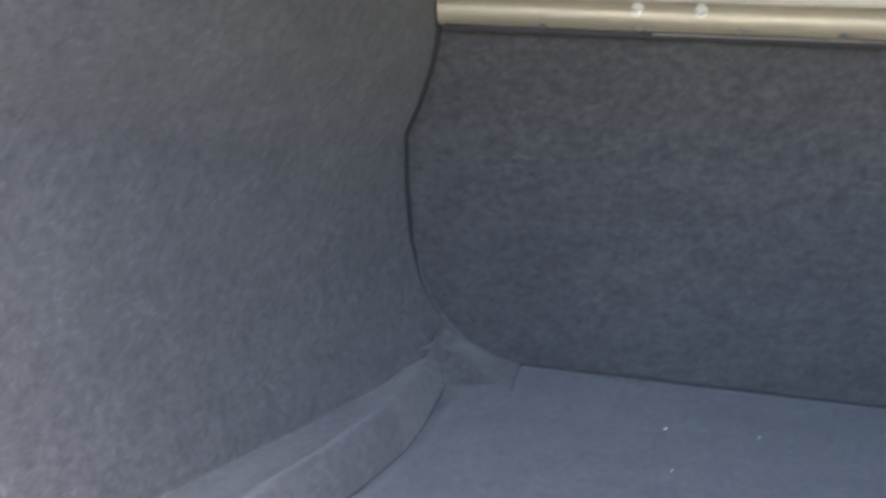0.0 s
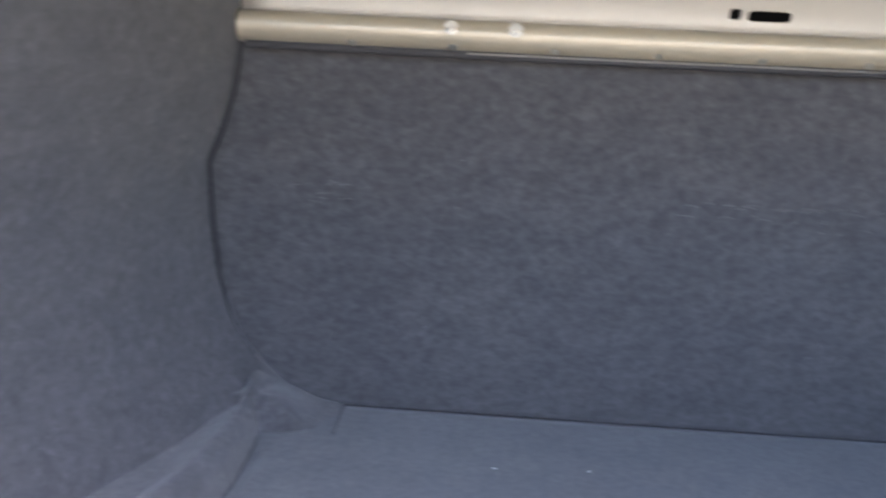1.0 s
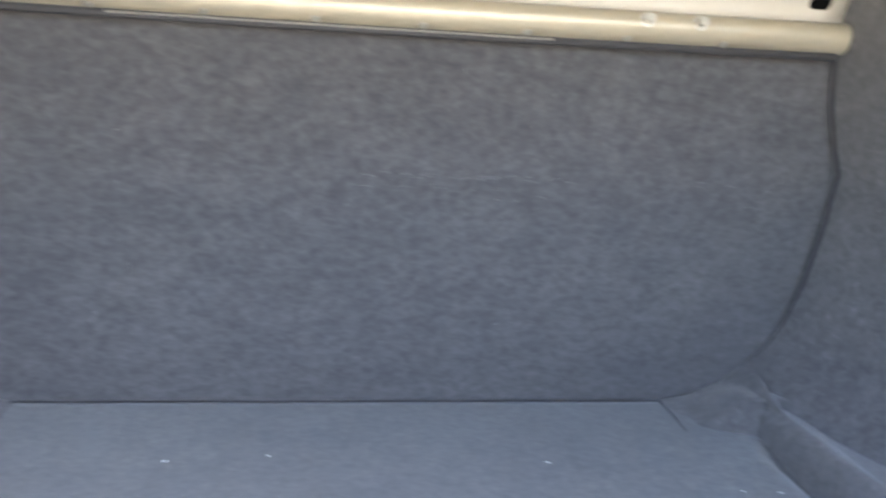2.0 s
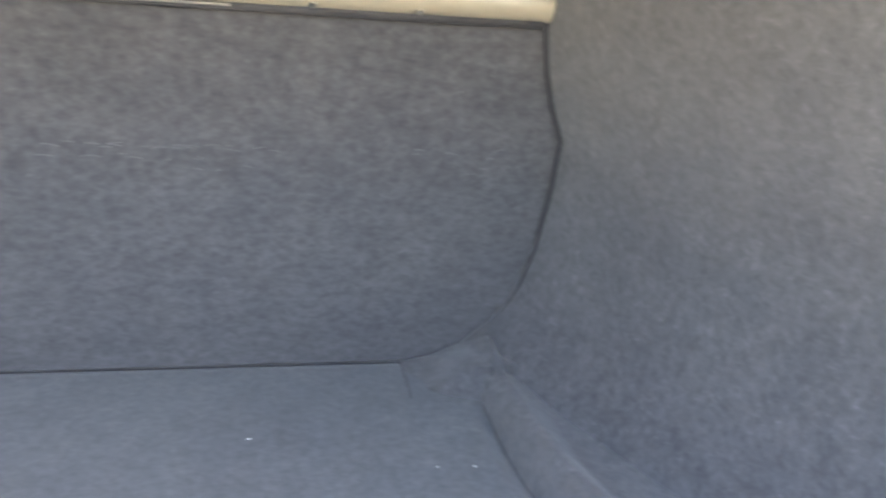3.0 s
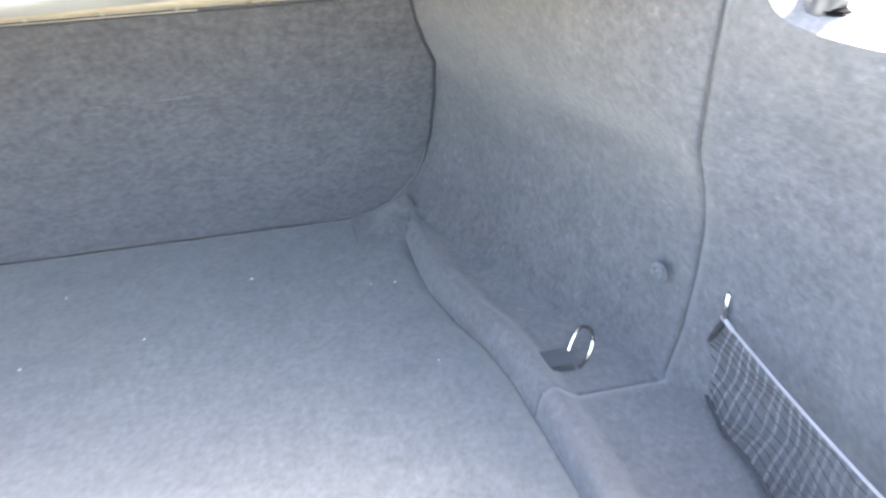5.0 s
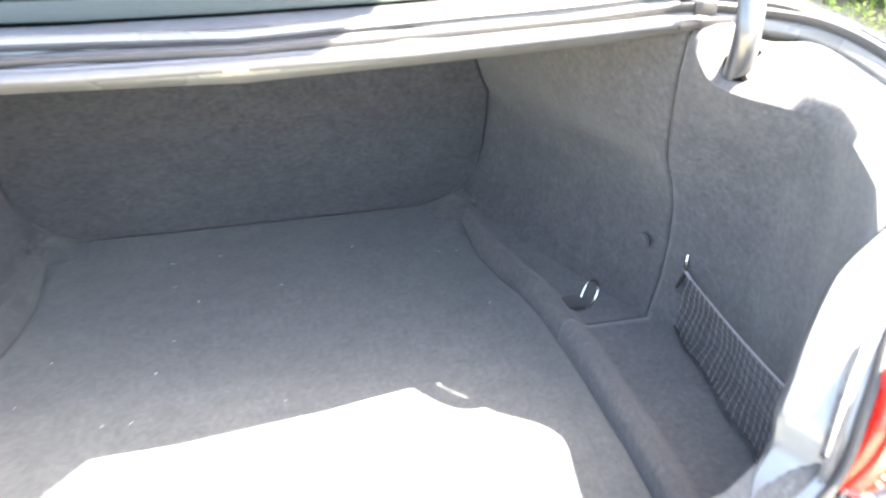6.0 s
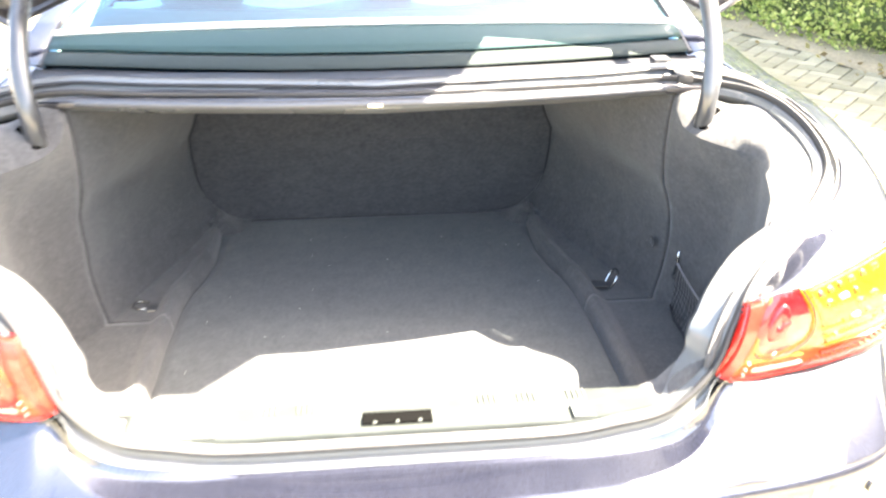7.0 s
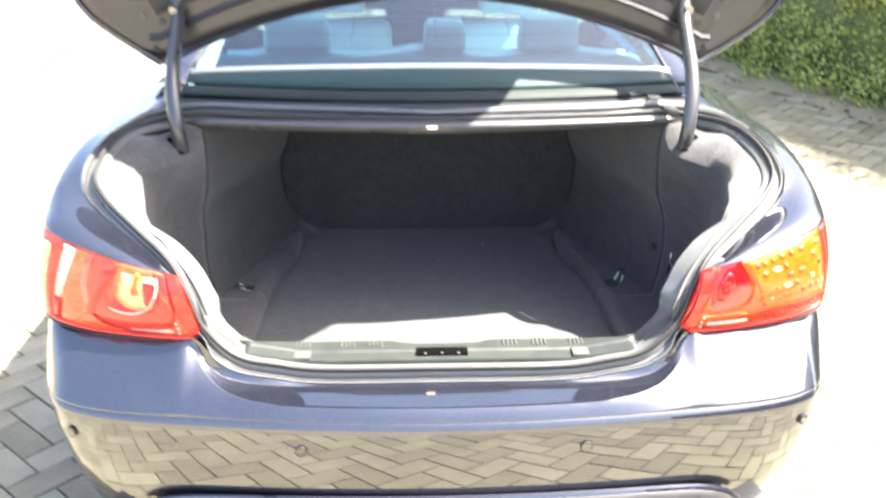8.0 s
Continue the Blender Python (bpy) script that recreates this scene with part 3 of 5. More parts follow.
        piece("yellow_window", 0.268, 0.318, 0.62, 0.95, 0.006, YELLOW_LENS, housing)
        arc("curved_reflector", [(0.367, 0.44), (0.33, 0.40), (0.29, 0.405), (0.245, 0.49), (0.205, 0.63), (0.172, 0.78), (0.150, 0.92)], 0.0026, CLEAR_LENS, housing)
        arc("curved_reflector", [(0.150, 0.66), (0.132, 0.60), (0.126, 0.48)], 0.0014, YELLOW_LENS, housing)
        dots = [(0.335 + 0.12 * k / 11, 0.125) for k in range(12)]
        dot_lens = ORANGE_LENS
    for u, v in dots:
        part("light_guide", disc(spot(u, v, 0.003), (0.3 * side, -1, 0), 0.0021, 0.004, 8), dot_lens, housing, smooth=False)
    for u, v in ((0.155, 0.20), (0.165, 0.13), (0.150, 0.28)):
        part("lens_screw", disc(spot(u, v, 0.004), (0.3 * side, -1, 0), 0.0030, 0.003, 10), CLEAR_LENS, housing, smooth=False)
    # clear cover's dark joint along the body
    seam = [q + Vector((0, -0.002, -0.003)) for q in [r[0] for r in base]]
    seam = [Vector((-q.x, q.y, q.z)) for q in seam] if flip else seam
    part("lamp_gasket", tube(seam, 0.0022, 6), RUBBER, housing)


for side in (1, -1):
    build_lamp(side)


# scuttle between the opening and the rear window
def scuttle_edge(x):
    """The front edge of the opening at x."""
    return tab(abs(x), (0, 0.2, 0.4, 0.55, 0.66), (0.580, 0.586, 0.612, 0.640, 0.660))


def build_scuttle():
    prof = [(-0.003, -0.014), (-0.001, -0.006), (0.004, -0.001), (0.018, 0.000), (0.026, -0.006), (0.034, -0.006), (0.040, 0.002), (0.058, 0.004),
            (0.064, -0.003), (0.072, -0.003), (0.078, 0.005), (0.098, 0.008), (0.104, 0.004), (0.150, 0.012)]
    rows = []
    for i in range(61):
        x = -0.68 + 1.36 * i / 60
        y, z = scuttle_edge(x), 1.090 - 0.004 * (x / 0.6) ** 2
        rows.append([Vector((x, y + a, z + b)) for a, b in prof])
    panel = part("scuttle_panel", grid(rows, flip=True), SCUTTLE, car, "painted ribbed panel below the rear window", solid=0.002)
    for dy, dz, r in ((0.030, -0.002, 0.0042), (0.068, 0.001, 0.0042), (0.103, 0.008, 0.003)):
        pts = [Vector((x, scuttle_edge(x) + dy, 1.090 - 0.004 * (x / 0.6) ** 2 + dz)) for x in spread(40, 0.66)]
        part("rubber_strip", tube(pts, r, 6), RUBBER, panel)
    # lamp in the lip, lit while the lid is open
    housing = part("boot_lamp", block((-0.050, 0.586, 1.068), (0.040, 0.612, 1.080), 0.004), FLANGE, car, "small lit boot lamp under the scuttle lip")
    part("lamp_cover", block((-0.021, 0.5720, 1.0785), (0.003, 0.588, 1.0805), 0.0006), GLOW, housing)
    # small blocks added to stop sunlight leaking through the scuttle's corners
    for side in (1, -1):
        part("sun_leak_cover", block((0.565, 0.640, 1.068), (0.640, 0.700, 1.080), 0.003) if side > 0 else block((-0.640, 0.640, 1.068), (-0.565, 0.700, 1.080), 0.003), LINER, car)
    # two small black blocks beside the hinge
    part("dark_block", block((0.590, 0.650, 1.082), (0.622, 0.735, 1.1015), 0.003), RUBBER, car)
    part("dark_block", block((0.565, 0.728, 1.098), (0.600, 0.765, 1.112), 0.003), RUBBER, car)


build_scuttle()


# rear window and cabin
def window_point(u, v):
    """u across (-1 to 1), v up (0 to 1) the rear window."""
    half = 0.665 - 0.14 * v
    x = u * half
    y = scuttle_edge(x) + 0.150 + 0.80 * v - 0.10 * (1 - u * u) * 0.0
    z = 1.100 + 0.335 * v ** 0.9 + 0.018 * (1 - u * u) * v
    return Vector((x, y, z))


def build_cabin():
    rows = [[window_point(i / 20 - 1, j / 14) for i in range(41)] for j in range(15)]
    win = part("rear_window", grid(rows), WINDOW_GLASS, car, "tinted rear window reflecting the sky")
    band = [[window_point(i / 20 - 1, v) - Vector((0, -0.002, 0.004)) for i in range(41)] for v in (0.0, 0.02, 0.035)]
    part("window_frit", grid(band), BLACK, win, solid=0.001)
    # matte panels added over the lower glass, colour painted in place of its reflection, and the bright moulding along
    # the glass
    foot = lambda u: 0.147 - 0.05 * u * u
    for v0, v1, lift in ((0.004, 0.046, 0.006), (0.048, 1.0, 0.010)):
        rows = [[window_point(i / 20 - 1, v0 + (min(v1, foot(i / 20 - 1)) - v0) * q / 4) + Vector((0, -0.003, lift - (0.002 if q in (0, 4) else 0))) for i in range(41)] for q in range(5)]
        part("lower_glass_cover", grid(rows), GLASS_COVER_LIP if v1 < 0.1 else GLASS_COVER, win, "matte grey panel over the lower glass, its look painted in", solid=0.002)
    line = [window_point(i / 20 - 1, foot(i / 20 - 1)) + Vector((0, -0.002, 0.009)) for i in range(41)]
    part("window_moulding", tube(line, 0.0085, 8), BRIGHT, win, "bright moulding along the glass")
    for k in range(9):
        v = 0.26 + 0.075 * k
        pts = [window_point(0.94 * (i / 15 - 1), v) - Vector((0, 0, 0.003)) for i in range(31)]
        part("heater_wire", tube(pts, 0.0007, 4), CORD, win, smooth=False)
    for u in (-0.36, 0.02, 0.36):
        pts = [window_point(u, 0.3 + 0.6 * i / 10) - Vector((0, 0, 0.003)) for i in range(11)]
        part("aerial_wire", tube(pts, 0.0007, 4), CORD, win, smooth=False)
    # frame: rear pillars and roof
    for side in (1, -1):
        pil = []
        for j in range(15):
            v = j / 14
            a = window_point(1.0, v)
            b = Vector((0.735 - 0.13 * v, 0.80 + 1.02 * v, 1.10 + 0.30 * v))
            pil.append([Vector((p.x * side, p.y, p.z)) for p in (a, a + Vector((0.012, 0, 0.006)), a.lerp(b, 0.5) + Vector((0.02, 0, 0.016)), b,
                                                                b + Vector((0.02, 0.02, -0.03)))])
        post = part("rear_pillar", grid(pil, flip=side < 0), PAINT, car, solid=0.004)
        edge = [Vector(((window_point(1.0, j / 14).x + 0.003) * side, window_point(1.0, j / 14).y, window_point(1.0, j / 14).z + 0.003)) for j in range(15)]
        part("window_seal", tube(edge, 0.006, 6), RUBBER, post)
        # flank glazing from pillar to windscreen
        gl = []
        for j in range(9):
            s = j / 8
            y = 1.0 + 2.35 * s
            zt = tab(y, (1.0, 1.7, 2.4, 2.9, 3.35), (1.14, 1.375, 1.415, 1.33, 1.02))
            gl.append([Vector((side * tab(k, (0, 1), (0.80, 0.60 + 0.2 * max(0, (1.2 - zt)))), y, 0.985 + (zt - 0.985) * k)) for k in (0, 0.5, 1)])
        part("side_window", grid(gl, flip=side < 0), WINDOW_GLASS, car)
        sh = [[Vector((side * 0.80, 0.95 + 2.5 * j / 8, 0.985)), Vector((side * 0.86, 0.95 + 2.5 * j / 8, 0.992)), Vector((side * 0.918, 0.98 + 2.5 * j / 8, 0.962))] for j in range(9)]
        part("belt_rail", grid(sh, flip=side > 0), PAINT, car, solid=0.003)
    top = []
    for j in range(17):
        y = 1.62 + 1.35 * j / 16
        z = tab(y, (1.62, 1.9, 2.3, 2.7, 2.97), (1.437, 1.460, 1.468, 1.445, 1.40))
        top.append([Vector((x, y, z - 0.06 * (x / 0.62) ** 4)) for x in spread(20, 0.62)])
    part("roof", grid(top), PAINT, car, solid=0.02)
    scr = [[Vector((x * (1 + 0.2 * s), 2.97 + 0.75 * s - 0.1 * (x / 0.62) ** 2, 1.40 - 0.38 * s - 0.06 * (x / 0.62) ** 4 * (1 - s))) for x in spread(16, 0.62)] for s in (0, 0.25, 0.5, 0.75, 1)]
    part("windscreen", grid(scr), WINDOW_GLASS, car)
    hood = []
    for j in range(13):
        s = j / 12
        y = 3.62 + 1.06 * s
        w = tab(s, (0, 0.6, 0.85, 1), (0.90, 0.88, 0.80, 0.66))
        z = tab(s, (0, 0.5, 0.85, 1), (1.015, 0.95, 0.84, 0.70))
        hood.append([Vector((x * w, y, z - 0.07 * abs(x) ** 4 - 0.02 * (1 - abs(x)) * 0)) for x in spread(20, 1.0)])
    part("bonnet", grid(hood), PAINT, car, solid=0.004)
    nose = [[Vector((x * w, 4.68 + dy - 0.25 * abs(x) ** 3, z)) for x in spread(20, 1.0)] for w, dy, z in ((0.66, 0.0, 0.70), (0.78, 0.07, 0.62), (0.84, 0.09, 0.45), (0.84, 0.05, 0.22))]
    part("front_bumper", grid(nose), PAINT, car, solid=0.004)
    under = [[Vector((x, y, 0.21)) for x in (-0.84, 0, 0.84)] for y in (0.03, 1.2, 2.4, 3.6, 4.6)]
    part("underbody", grid(under), TRIM_DARK, car, solid=0.02)
    # cabin floor, shelf behind the seats and bench
    part("cabin_floor", block((-0.80, 1.36, 0.30), (0.80, 3.6, 0.34), 0.01), TRIM_DARK, car)
    shelf = []
    for j, (dy, z) in enumerate(((0.17, 1.088), (0.20, 1.098), (0.30, 1.108), (0.62, 1.112), (0.70, 1.105))):
        shelf.append([Vector((x, scuttle_edge(x) + dy, z)) for x in spread(30, 0.66)])
    part("parcel_shelf", grid(shelf), SHELF_CLOTH, car, "dark cloth shelf behind the rear seats", solid=0.02)
    # pale cloth paints sunlight onto this strip of the shelf
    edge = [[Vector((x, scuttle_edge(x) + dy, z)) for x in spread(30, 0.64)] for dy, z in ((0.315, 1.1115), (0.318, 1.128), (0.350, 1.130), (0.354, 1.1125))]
    part("shelf_edge", grid(edge), SHELF_SUNLIT, car, "strip across the shelf, sunlight painted as pale cloth", solid=0.003)
    bench = [[Vector((x, y, z + 0.012 * math.cos(3 * math.pi * x / 0.62))) for x in spread(30, 0.64)] for y, z in
             ((1.36, 0.62), (1.30, 1.04), (1.315, 1.115), (1.37, 1.125), (1.44, 1.10), (1.58, 0.66), (2.02, 0.64), (2.06, 0.52))]
    part("rear_bench", grid(bench), LEATHER, car, "pale grey leather rear bench", solid=0.01)
    for x, w, h in ((-0.415, 0.108, 0.112), (0.052, 0.070, 0.100), (0.385, 0.100, 0.118)):
        hr = block((x - w, 1.30, 1.115), (x + w, 1.40, 1.115 + h), 0.028, 4)
        for v in hr.verts:
            v.co.x = x + (v.co.x - x) * (1 - 0.12 * (v.co.z - 1.115) / h)
        head = part("headrest", hr, LEATHER, car)
        for dx in (-0.04, 0.04):
            part("headrest_post", tube([(x + dx, 1.36, 1.10), (x + dx, 1.355, 1.14)], 0.006, 8), CHROME, head)
    for x in (-0.37, 0.37):
        fs = block((x - 0.24, 2.30, 0.45), (x + 0.24, 2.44, 1.05), 0.06, 4)
        seat = part("front_seat", fs, LEATHER, car)
        part("front_headrest", block((x - 0.13, 2.30, 1.08), (x + 0.13, 2.40, 1.26), 0.035, 4), LEATHER, seat)


build_cabin()


# boot lid, standing open
def lid_point(u, v, inner):
    """u across (-1 to 1), v from the front edge (0) up to the tail (1)."""
    half = soft(v, (0, 0.06, 0.14, 0.22, 0.5, 0.8, 1.0), (0.700, 0.775, 0.860, 0.905, 0.905, 0.85, 0.74))
    x = u * half
    low = 1.196 + 0.170 * max(0.0, 1 - (abs(x) / 0.70) ** 2)
    z = low + (1.95 - low) * v
    y = soft(z, (1.2, 1.95), (0.800, 0.790)) if inner else soft(z, (1.2, 1.45, 1.95), (0.824, 0.838, 0.842))
    y -= 0.012 * abs(u) ** 3
    return Vector((x, y, z))


def build_lid():
    us = spread(48, 1.0, 0.8)
    outer = [[lid_point(u, j / 20, False) for u in us] for j in range(21)]
    tail = [[Vector((p.x * (1 - 0.30 * s * s), p.y - 0.02 - 0.46 * s, p.z + 0.01 + 0.03 * s)) for p in outer[-1]] for s in (0.1, 0.4, 0.7, 1.0)]
    lid = part("boot_lid", grid(outer + tail), PAINT, car, "open dark blue boot lid", solid=0.003)
    inner = [[lid_point(u * 0.985, j / 20, True) for u in us] for j in range(21)]
    part("lid_inner_panel", grid(inner, flip=True), LINER, lid, "dark stamped inner panel of the lid", solid=0.003)
    rim = [lid_point(u, 0, True).lerp(lid_point(u, 0, False), 0.5) for u in us]
    rim = [lid_point(-1, j / 20, True).lerp(lid_point(-1, j / 20, False), 0.5) for j in range(20, 0, -1)] + rim
    rim += [lid_point(1, j / 20, True).lerp(lid_point(1, j / 20, False), 0.5) for j in range(1, 21)]
    part("lid_hem", tube(rim, 0.019, 10, 0.6), LINER, lid)
    fold = [lid_point(u * 0.90, 0.085 + 0.03 * (1 - u * u), True) + Vector((0, -0.006, 0)) for u in us]
    part("lid_rib", tube(fold, 0.012, 8, 0.7), LINER, lid)
    pad = [[lid_point(u * 0.80, 0.16 + 0.70 * j / 10, True) + Vector((0, -0.010 - 0.012 * math.sin(math.pi * j / 10), 0)) for u in us] for j in range(11)]
    part("lid_lining", grid(pad, flip=True), TRIM_DARK, lid, "black felt lining of the lid", solid=0.008)
    for side in (1, -1):
        for dx, dz in ((0.0, 0.0), (0.045, 0.012)):
            p = Vector(((0.690 + dx) * side, 0.790, 1.300 + dz))
            part("lid_bolt", disc(p, (0, -1, -0.25), 0.010, 0.012, 6), HINGE, lid, smooth=False)
        for x, z in ((0.745, 1.360), (0.711, 1.232), (0.80, 1.45)):
            part("lid_plug", disc((x * side, 0.788, z), (0, -1, -0.25), 0.009, 0.006, 16, 0.001), RUBBER, lid)
        path = flow([(0.636 * side, 0.650, 0.985), (0.630 * side, 0.606, 1.004), (0.626 * side, 0.584, 1.032), (0.629 * side, 0.580, 1.085), (0.638 * side, 0.606, 1.15), (0.641 * side, 0.650, 1.21), (0.641 * side, 0.690, 1.25),
                     (0.640 * side, 0.738, 1.30), (0.645 * side, 0.780, 1.345), (0.648 * side, 0.80, 1.40)], 40)
        arm = part("lid_hinge", tube(path, 0.0180, 14, 0.85), HINGE, car, "thick curved goose-neck hinge arm")
        # black disc on the felt paints in the dark of the hinge's slot
        part("slot_shade_disc", disc((0.641 * side, 0.592, 1.026), (-0.30 * side, -0.50, 0.80), 0.029, 0.024, 24, 0.002), HOLE_SHADE, arm)
        plate = part("hinge_plate", disc((0.648 * side, 0.785, 1.345), (0, -1, -0.2), 0.030, 0.016, 20, 0.004), HINGE, arm)
        part("hinge_nut", disc((0.650 * side, 0.752, 1.335), (0, -1, -0.25), 0.011, 0.014, 6), STEEL, plate, smooth=False)


build_lid()


# wheels
def build_wheels():
    for y in (1.06, 3.95):
        for side in (1, -1):
            c = Vector((0.79 * side, y, 0.315))
            prof = [(0.23, -0.09), (0.29, -0.105), (0.31, -0.085), (0.315, 0.0), (0.31, 0.085), (0.29, 0.105), (0.23, 0.09)]
            rows = []
            for k in range(37):
                a = 2 * math.pi * k / 36
                rows.append([c + Vector((w * side, r * math.cos(a), r * math.sin(a))) for r, w in prof])
            wheel = part("wheel", grid(rows, flip=side < 0), TYRE, car, "black tyre on a silver alloy rim", solid=0.01, weld=1e-5)
            part("rim", disc(c + Vector((0.075 * side, 0, 0)), (side, 0, 0), 0.232, 0.03, 36, 0.006), ALLOY, wheel)


build_wheels()


# ---------------------------------------------------------------- inside the boot
def floor_edge(y):
    """Half width of the boot floor at y."""
    return tab(y, (0.15, 0.50, 0.70, 0.86, 0.94, 1.00, 1.09, 1.235), (0.476, 0.485, 0.483, 0.475, 0.462, 0.443, 0.425, 0.420))


def seat_y(z):
    """The lean of the seat back."""
    return 1.334 - 0.25 * (z - 0.51)


def seat_half(z):
    """Half width of the seat back between the side linings, widest at the kink under the shelf."""
    return tab(z, (0.50, 0.511, 0.52, 0.545, 0.582, 0.61, 0.66, 0.73, 0.784, 0.815, 0.857, 0.905, 1.0), (0.345, 0.352, 0.398, 0.432, 0.460, 0.471, 0.480, 0.483, 0.481, 0.466, 0.450, 0.439, 0.430))


def build_seat_back():
    rows = []
    for j in range(36):
        z = 0.498 + (1.02 - 0.498) * j / 35
        bow = lambda x: 0.010 * (1 - (x / 0.5) ** 2) * math.sin(math.pi * min(1, (z - 0.5) / 0.45))
        rows.append([Vector((x, seat_y(z) - bow(x) + 0.006, z)) for x in spread(30, 0.56)])
    back = part("seat_back", grid(rows), FELT_SEAT, car, "grey felt back of the rear seats", solid=0.03)
    # dark tubes that paint in the shade of the gap round the seat back
    gap = [Vector((seat_half(z) - 0.001, seat_y(z) - 0.0035, z)) for z in [0.565 + 0.345 * k / 30 for k in range(31)]]
    base = [Vector((x, 1.331, FLOOR_Z + 0.0030)) for x in spread(24, 0.349)]
    for side in (1, -1):
        part("gap_shade_strip", tube([Vector((p.x * side, p.y, p.z)) for p in gap], [0.0004 + 0.0021 * ease((p.z - 0.565) / 0.12) for p in gap], 6), GAP_SHADE, back)
    part("gap_shade_strip", tube(base, 0.0007, 6), GAP_SHADE, back)


def build_floor():
    rows = []
    for j in range(61):
        y = 0.150 + (1.345 - 0.150) * j / 60
        half = floor_edge(y) + 0.012 if y < 1.235 else tab(y, (1.235, 1.345), (0.430, 0.44))
        row = []
        for x in spread(72, half, 0.7):
            dip = 0.0020 * noise.noise((x * 3.1, y * 2.7, 0.3)) + 0.0010 * noise.noise((x * 11, y * 12, 1.3))
            roll = ease((abs(x) - floor_edge(y) + 0.024) / 0.026) * (1 - ease((y - 1.19) / 0.04))
            row.append(Vector((x, y, FLOOR_Z + dip - 0.014 * roll)))
        rows.append(row)
    part("boot_floor", grid(rows), FELT_FLOOR, car, "flat grey felt boot floor", solid=0.02)
    for side in (1, -1):
        # darker felt tube laid in the edge groove to paint in its shade
        line = [Vector((side * (floor_edge(0.20 + 1.03 * k / 40) - 0.0012), 0.20 + 1.03 * k / 40, FLOOR_Z - 0.0115 * (1 - ease((k - 37) / 3)))) for k in range(41)]
        part("floor_gap_shade", tube(line, [0.0005 + 0.0009 * ease((k - 18) / 14) for k in range(41)], 6), SEAM, car)
        tick = flow([(side * 0.349, 1.332, FLOOR_Z + 0.002), (side * 0.348, 1.295, FLOOR_Z + 0.003), (side * 0.346, 1.252, FLOOR_Z + 0.002)], 8)
        part("floor_cut", tube(tick, 0.0009, 6), SEAM, car)


def seam_half(z):
    """Half width of the side lining at its rear seam."""
    return tab(z, (0.525, 0.60, 0.66, 0.75, 0.80, 0.854, 0.93, 1.0, 1.07), (0.640, 0.652, 0.655, 0.645, 0.628, 0.604, 0.590, 0.585, 0.585))


def seam_y(z):
    return tab(z, (0.525, 0.65, 0.75, 0.80, 0.854, 0.93, 1.07), (0.788, 0.775, 0.752, 0.735, 0.717, 0.690, 0.655))


def arch_point(s, z, shift=0.0):
    """The wheel-arch side of the boot: s = 0 at the seat back, 1 at the rear seam."""
    ya, yb = seat_y(z) + 0.004, seam_y(z)
    even = soft(z, (0.50, 0.55, 0.62, 0.70, 0.78, 0.90, 1.07), (0.40, 0.437, 0.472, 0.482, 0.473, 0.442, 0.430), 0.06)
    xa = seat_half(z) + (even - seat_half(z)) * ease(s / 0.30) * ease((z - 0.58) / 0.06)
    xb = seam_half(z) - shift * (1 - ease((z - 0.72) / 0.12))
    y = ya + (yb - ya) * s
    k = 0.80 * s + 0.20 * (1 - (1 - s) ** 2)
    k += (s ** (1.35 + 0.35 * ease((z - 0.80) / 0.14)) - k) * ease((z - 0.64) / 0.34)
    x = xa + (xb - xa) * k
    x += 0.010 * math.sin(math.pi * s) * ease((z - 0.58) / 0.18) * (1 - ease((z - 0.76) / 0.22))
    # a shallow valley that opens towards the rear seam, over a soft bulge
    x += 0.007 * math.exp(-((z - 0.845 + 0.10 * (1 - s)) / 0.032) ** 2) * ease((s - 0.35) / 0.35) * (1 - ease((s - 0.9) / 0.1))
    x -= 0.006 * math.exp(-((z - 0.745) / 0.055) ** 2) * math.exp(-((s - 0.62) / 0.20) ** 2)
    x += 0.003 * noise.noise((s * 4, z * 9, 2.0)) * math.sin(math.pi * s)
    return x, y


def ridge_height(d, low):
    """Height over the floor at d past the floor's edge: a steep rounded bead, then the ledge."""
    ds = (-0.004, 0.0, 0.002, 0.005, 0.009, 0.014, 0.020, 0.026, 0.033, 0.041, 0.049, 0.058)
    hs = (-0.022, -0.010, 0.006, 0.018, 0.026, 0.0305, 0.032, 0.030, 0.024, low + 0.008, low + 0.002, low)
    return soft(d, ds, hs, 0.007) if d > 0.008 else tab(d, ds, hs)


def ledge_profile(e, base, s):
    """From the floor's edge e over the rounded bead to the foot of the side wall."""
    low = 0.010 + 0.012 * (1 - ease(s / 0.5))
    fit = min(1.0, (base - 0.006 - e) / 0.054)
    ds = [d * fit for d in (-0.003, 0.0008, 0.0022, 0.004, 0.0065, 0.0095, 0.013, 0.017, 0.021, 0.025, 0.029, 0.034, 0.040, 0.047, 0.054)]
    out = [Vector((e + d, 0, FLOOR_Z + ridge_height(d, low))) for d in ds]
    out.append(Vector((base - 0.003, 0, FLOOR_Z + ridge_height(base - 0.003 - e, low))))
    return out


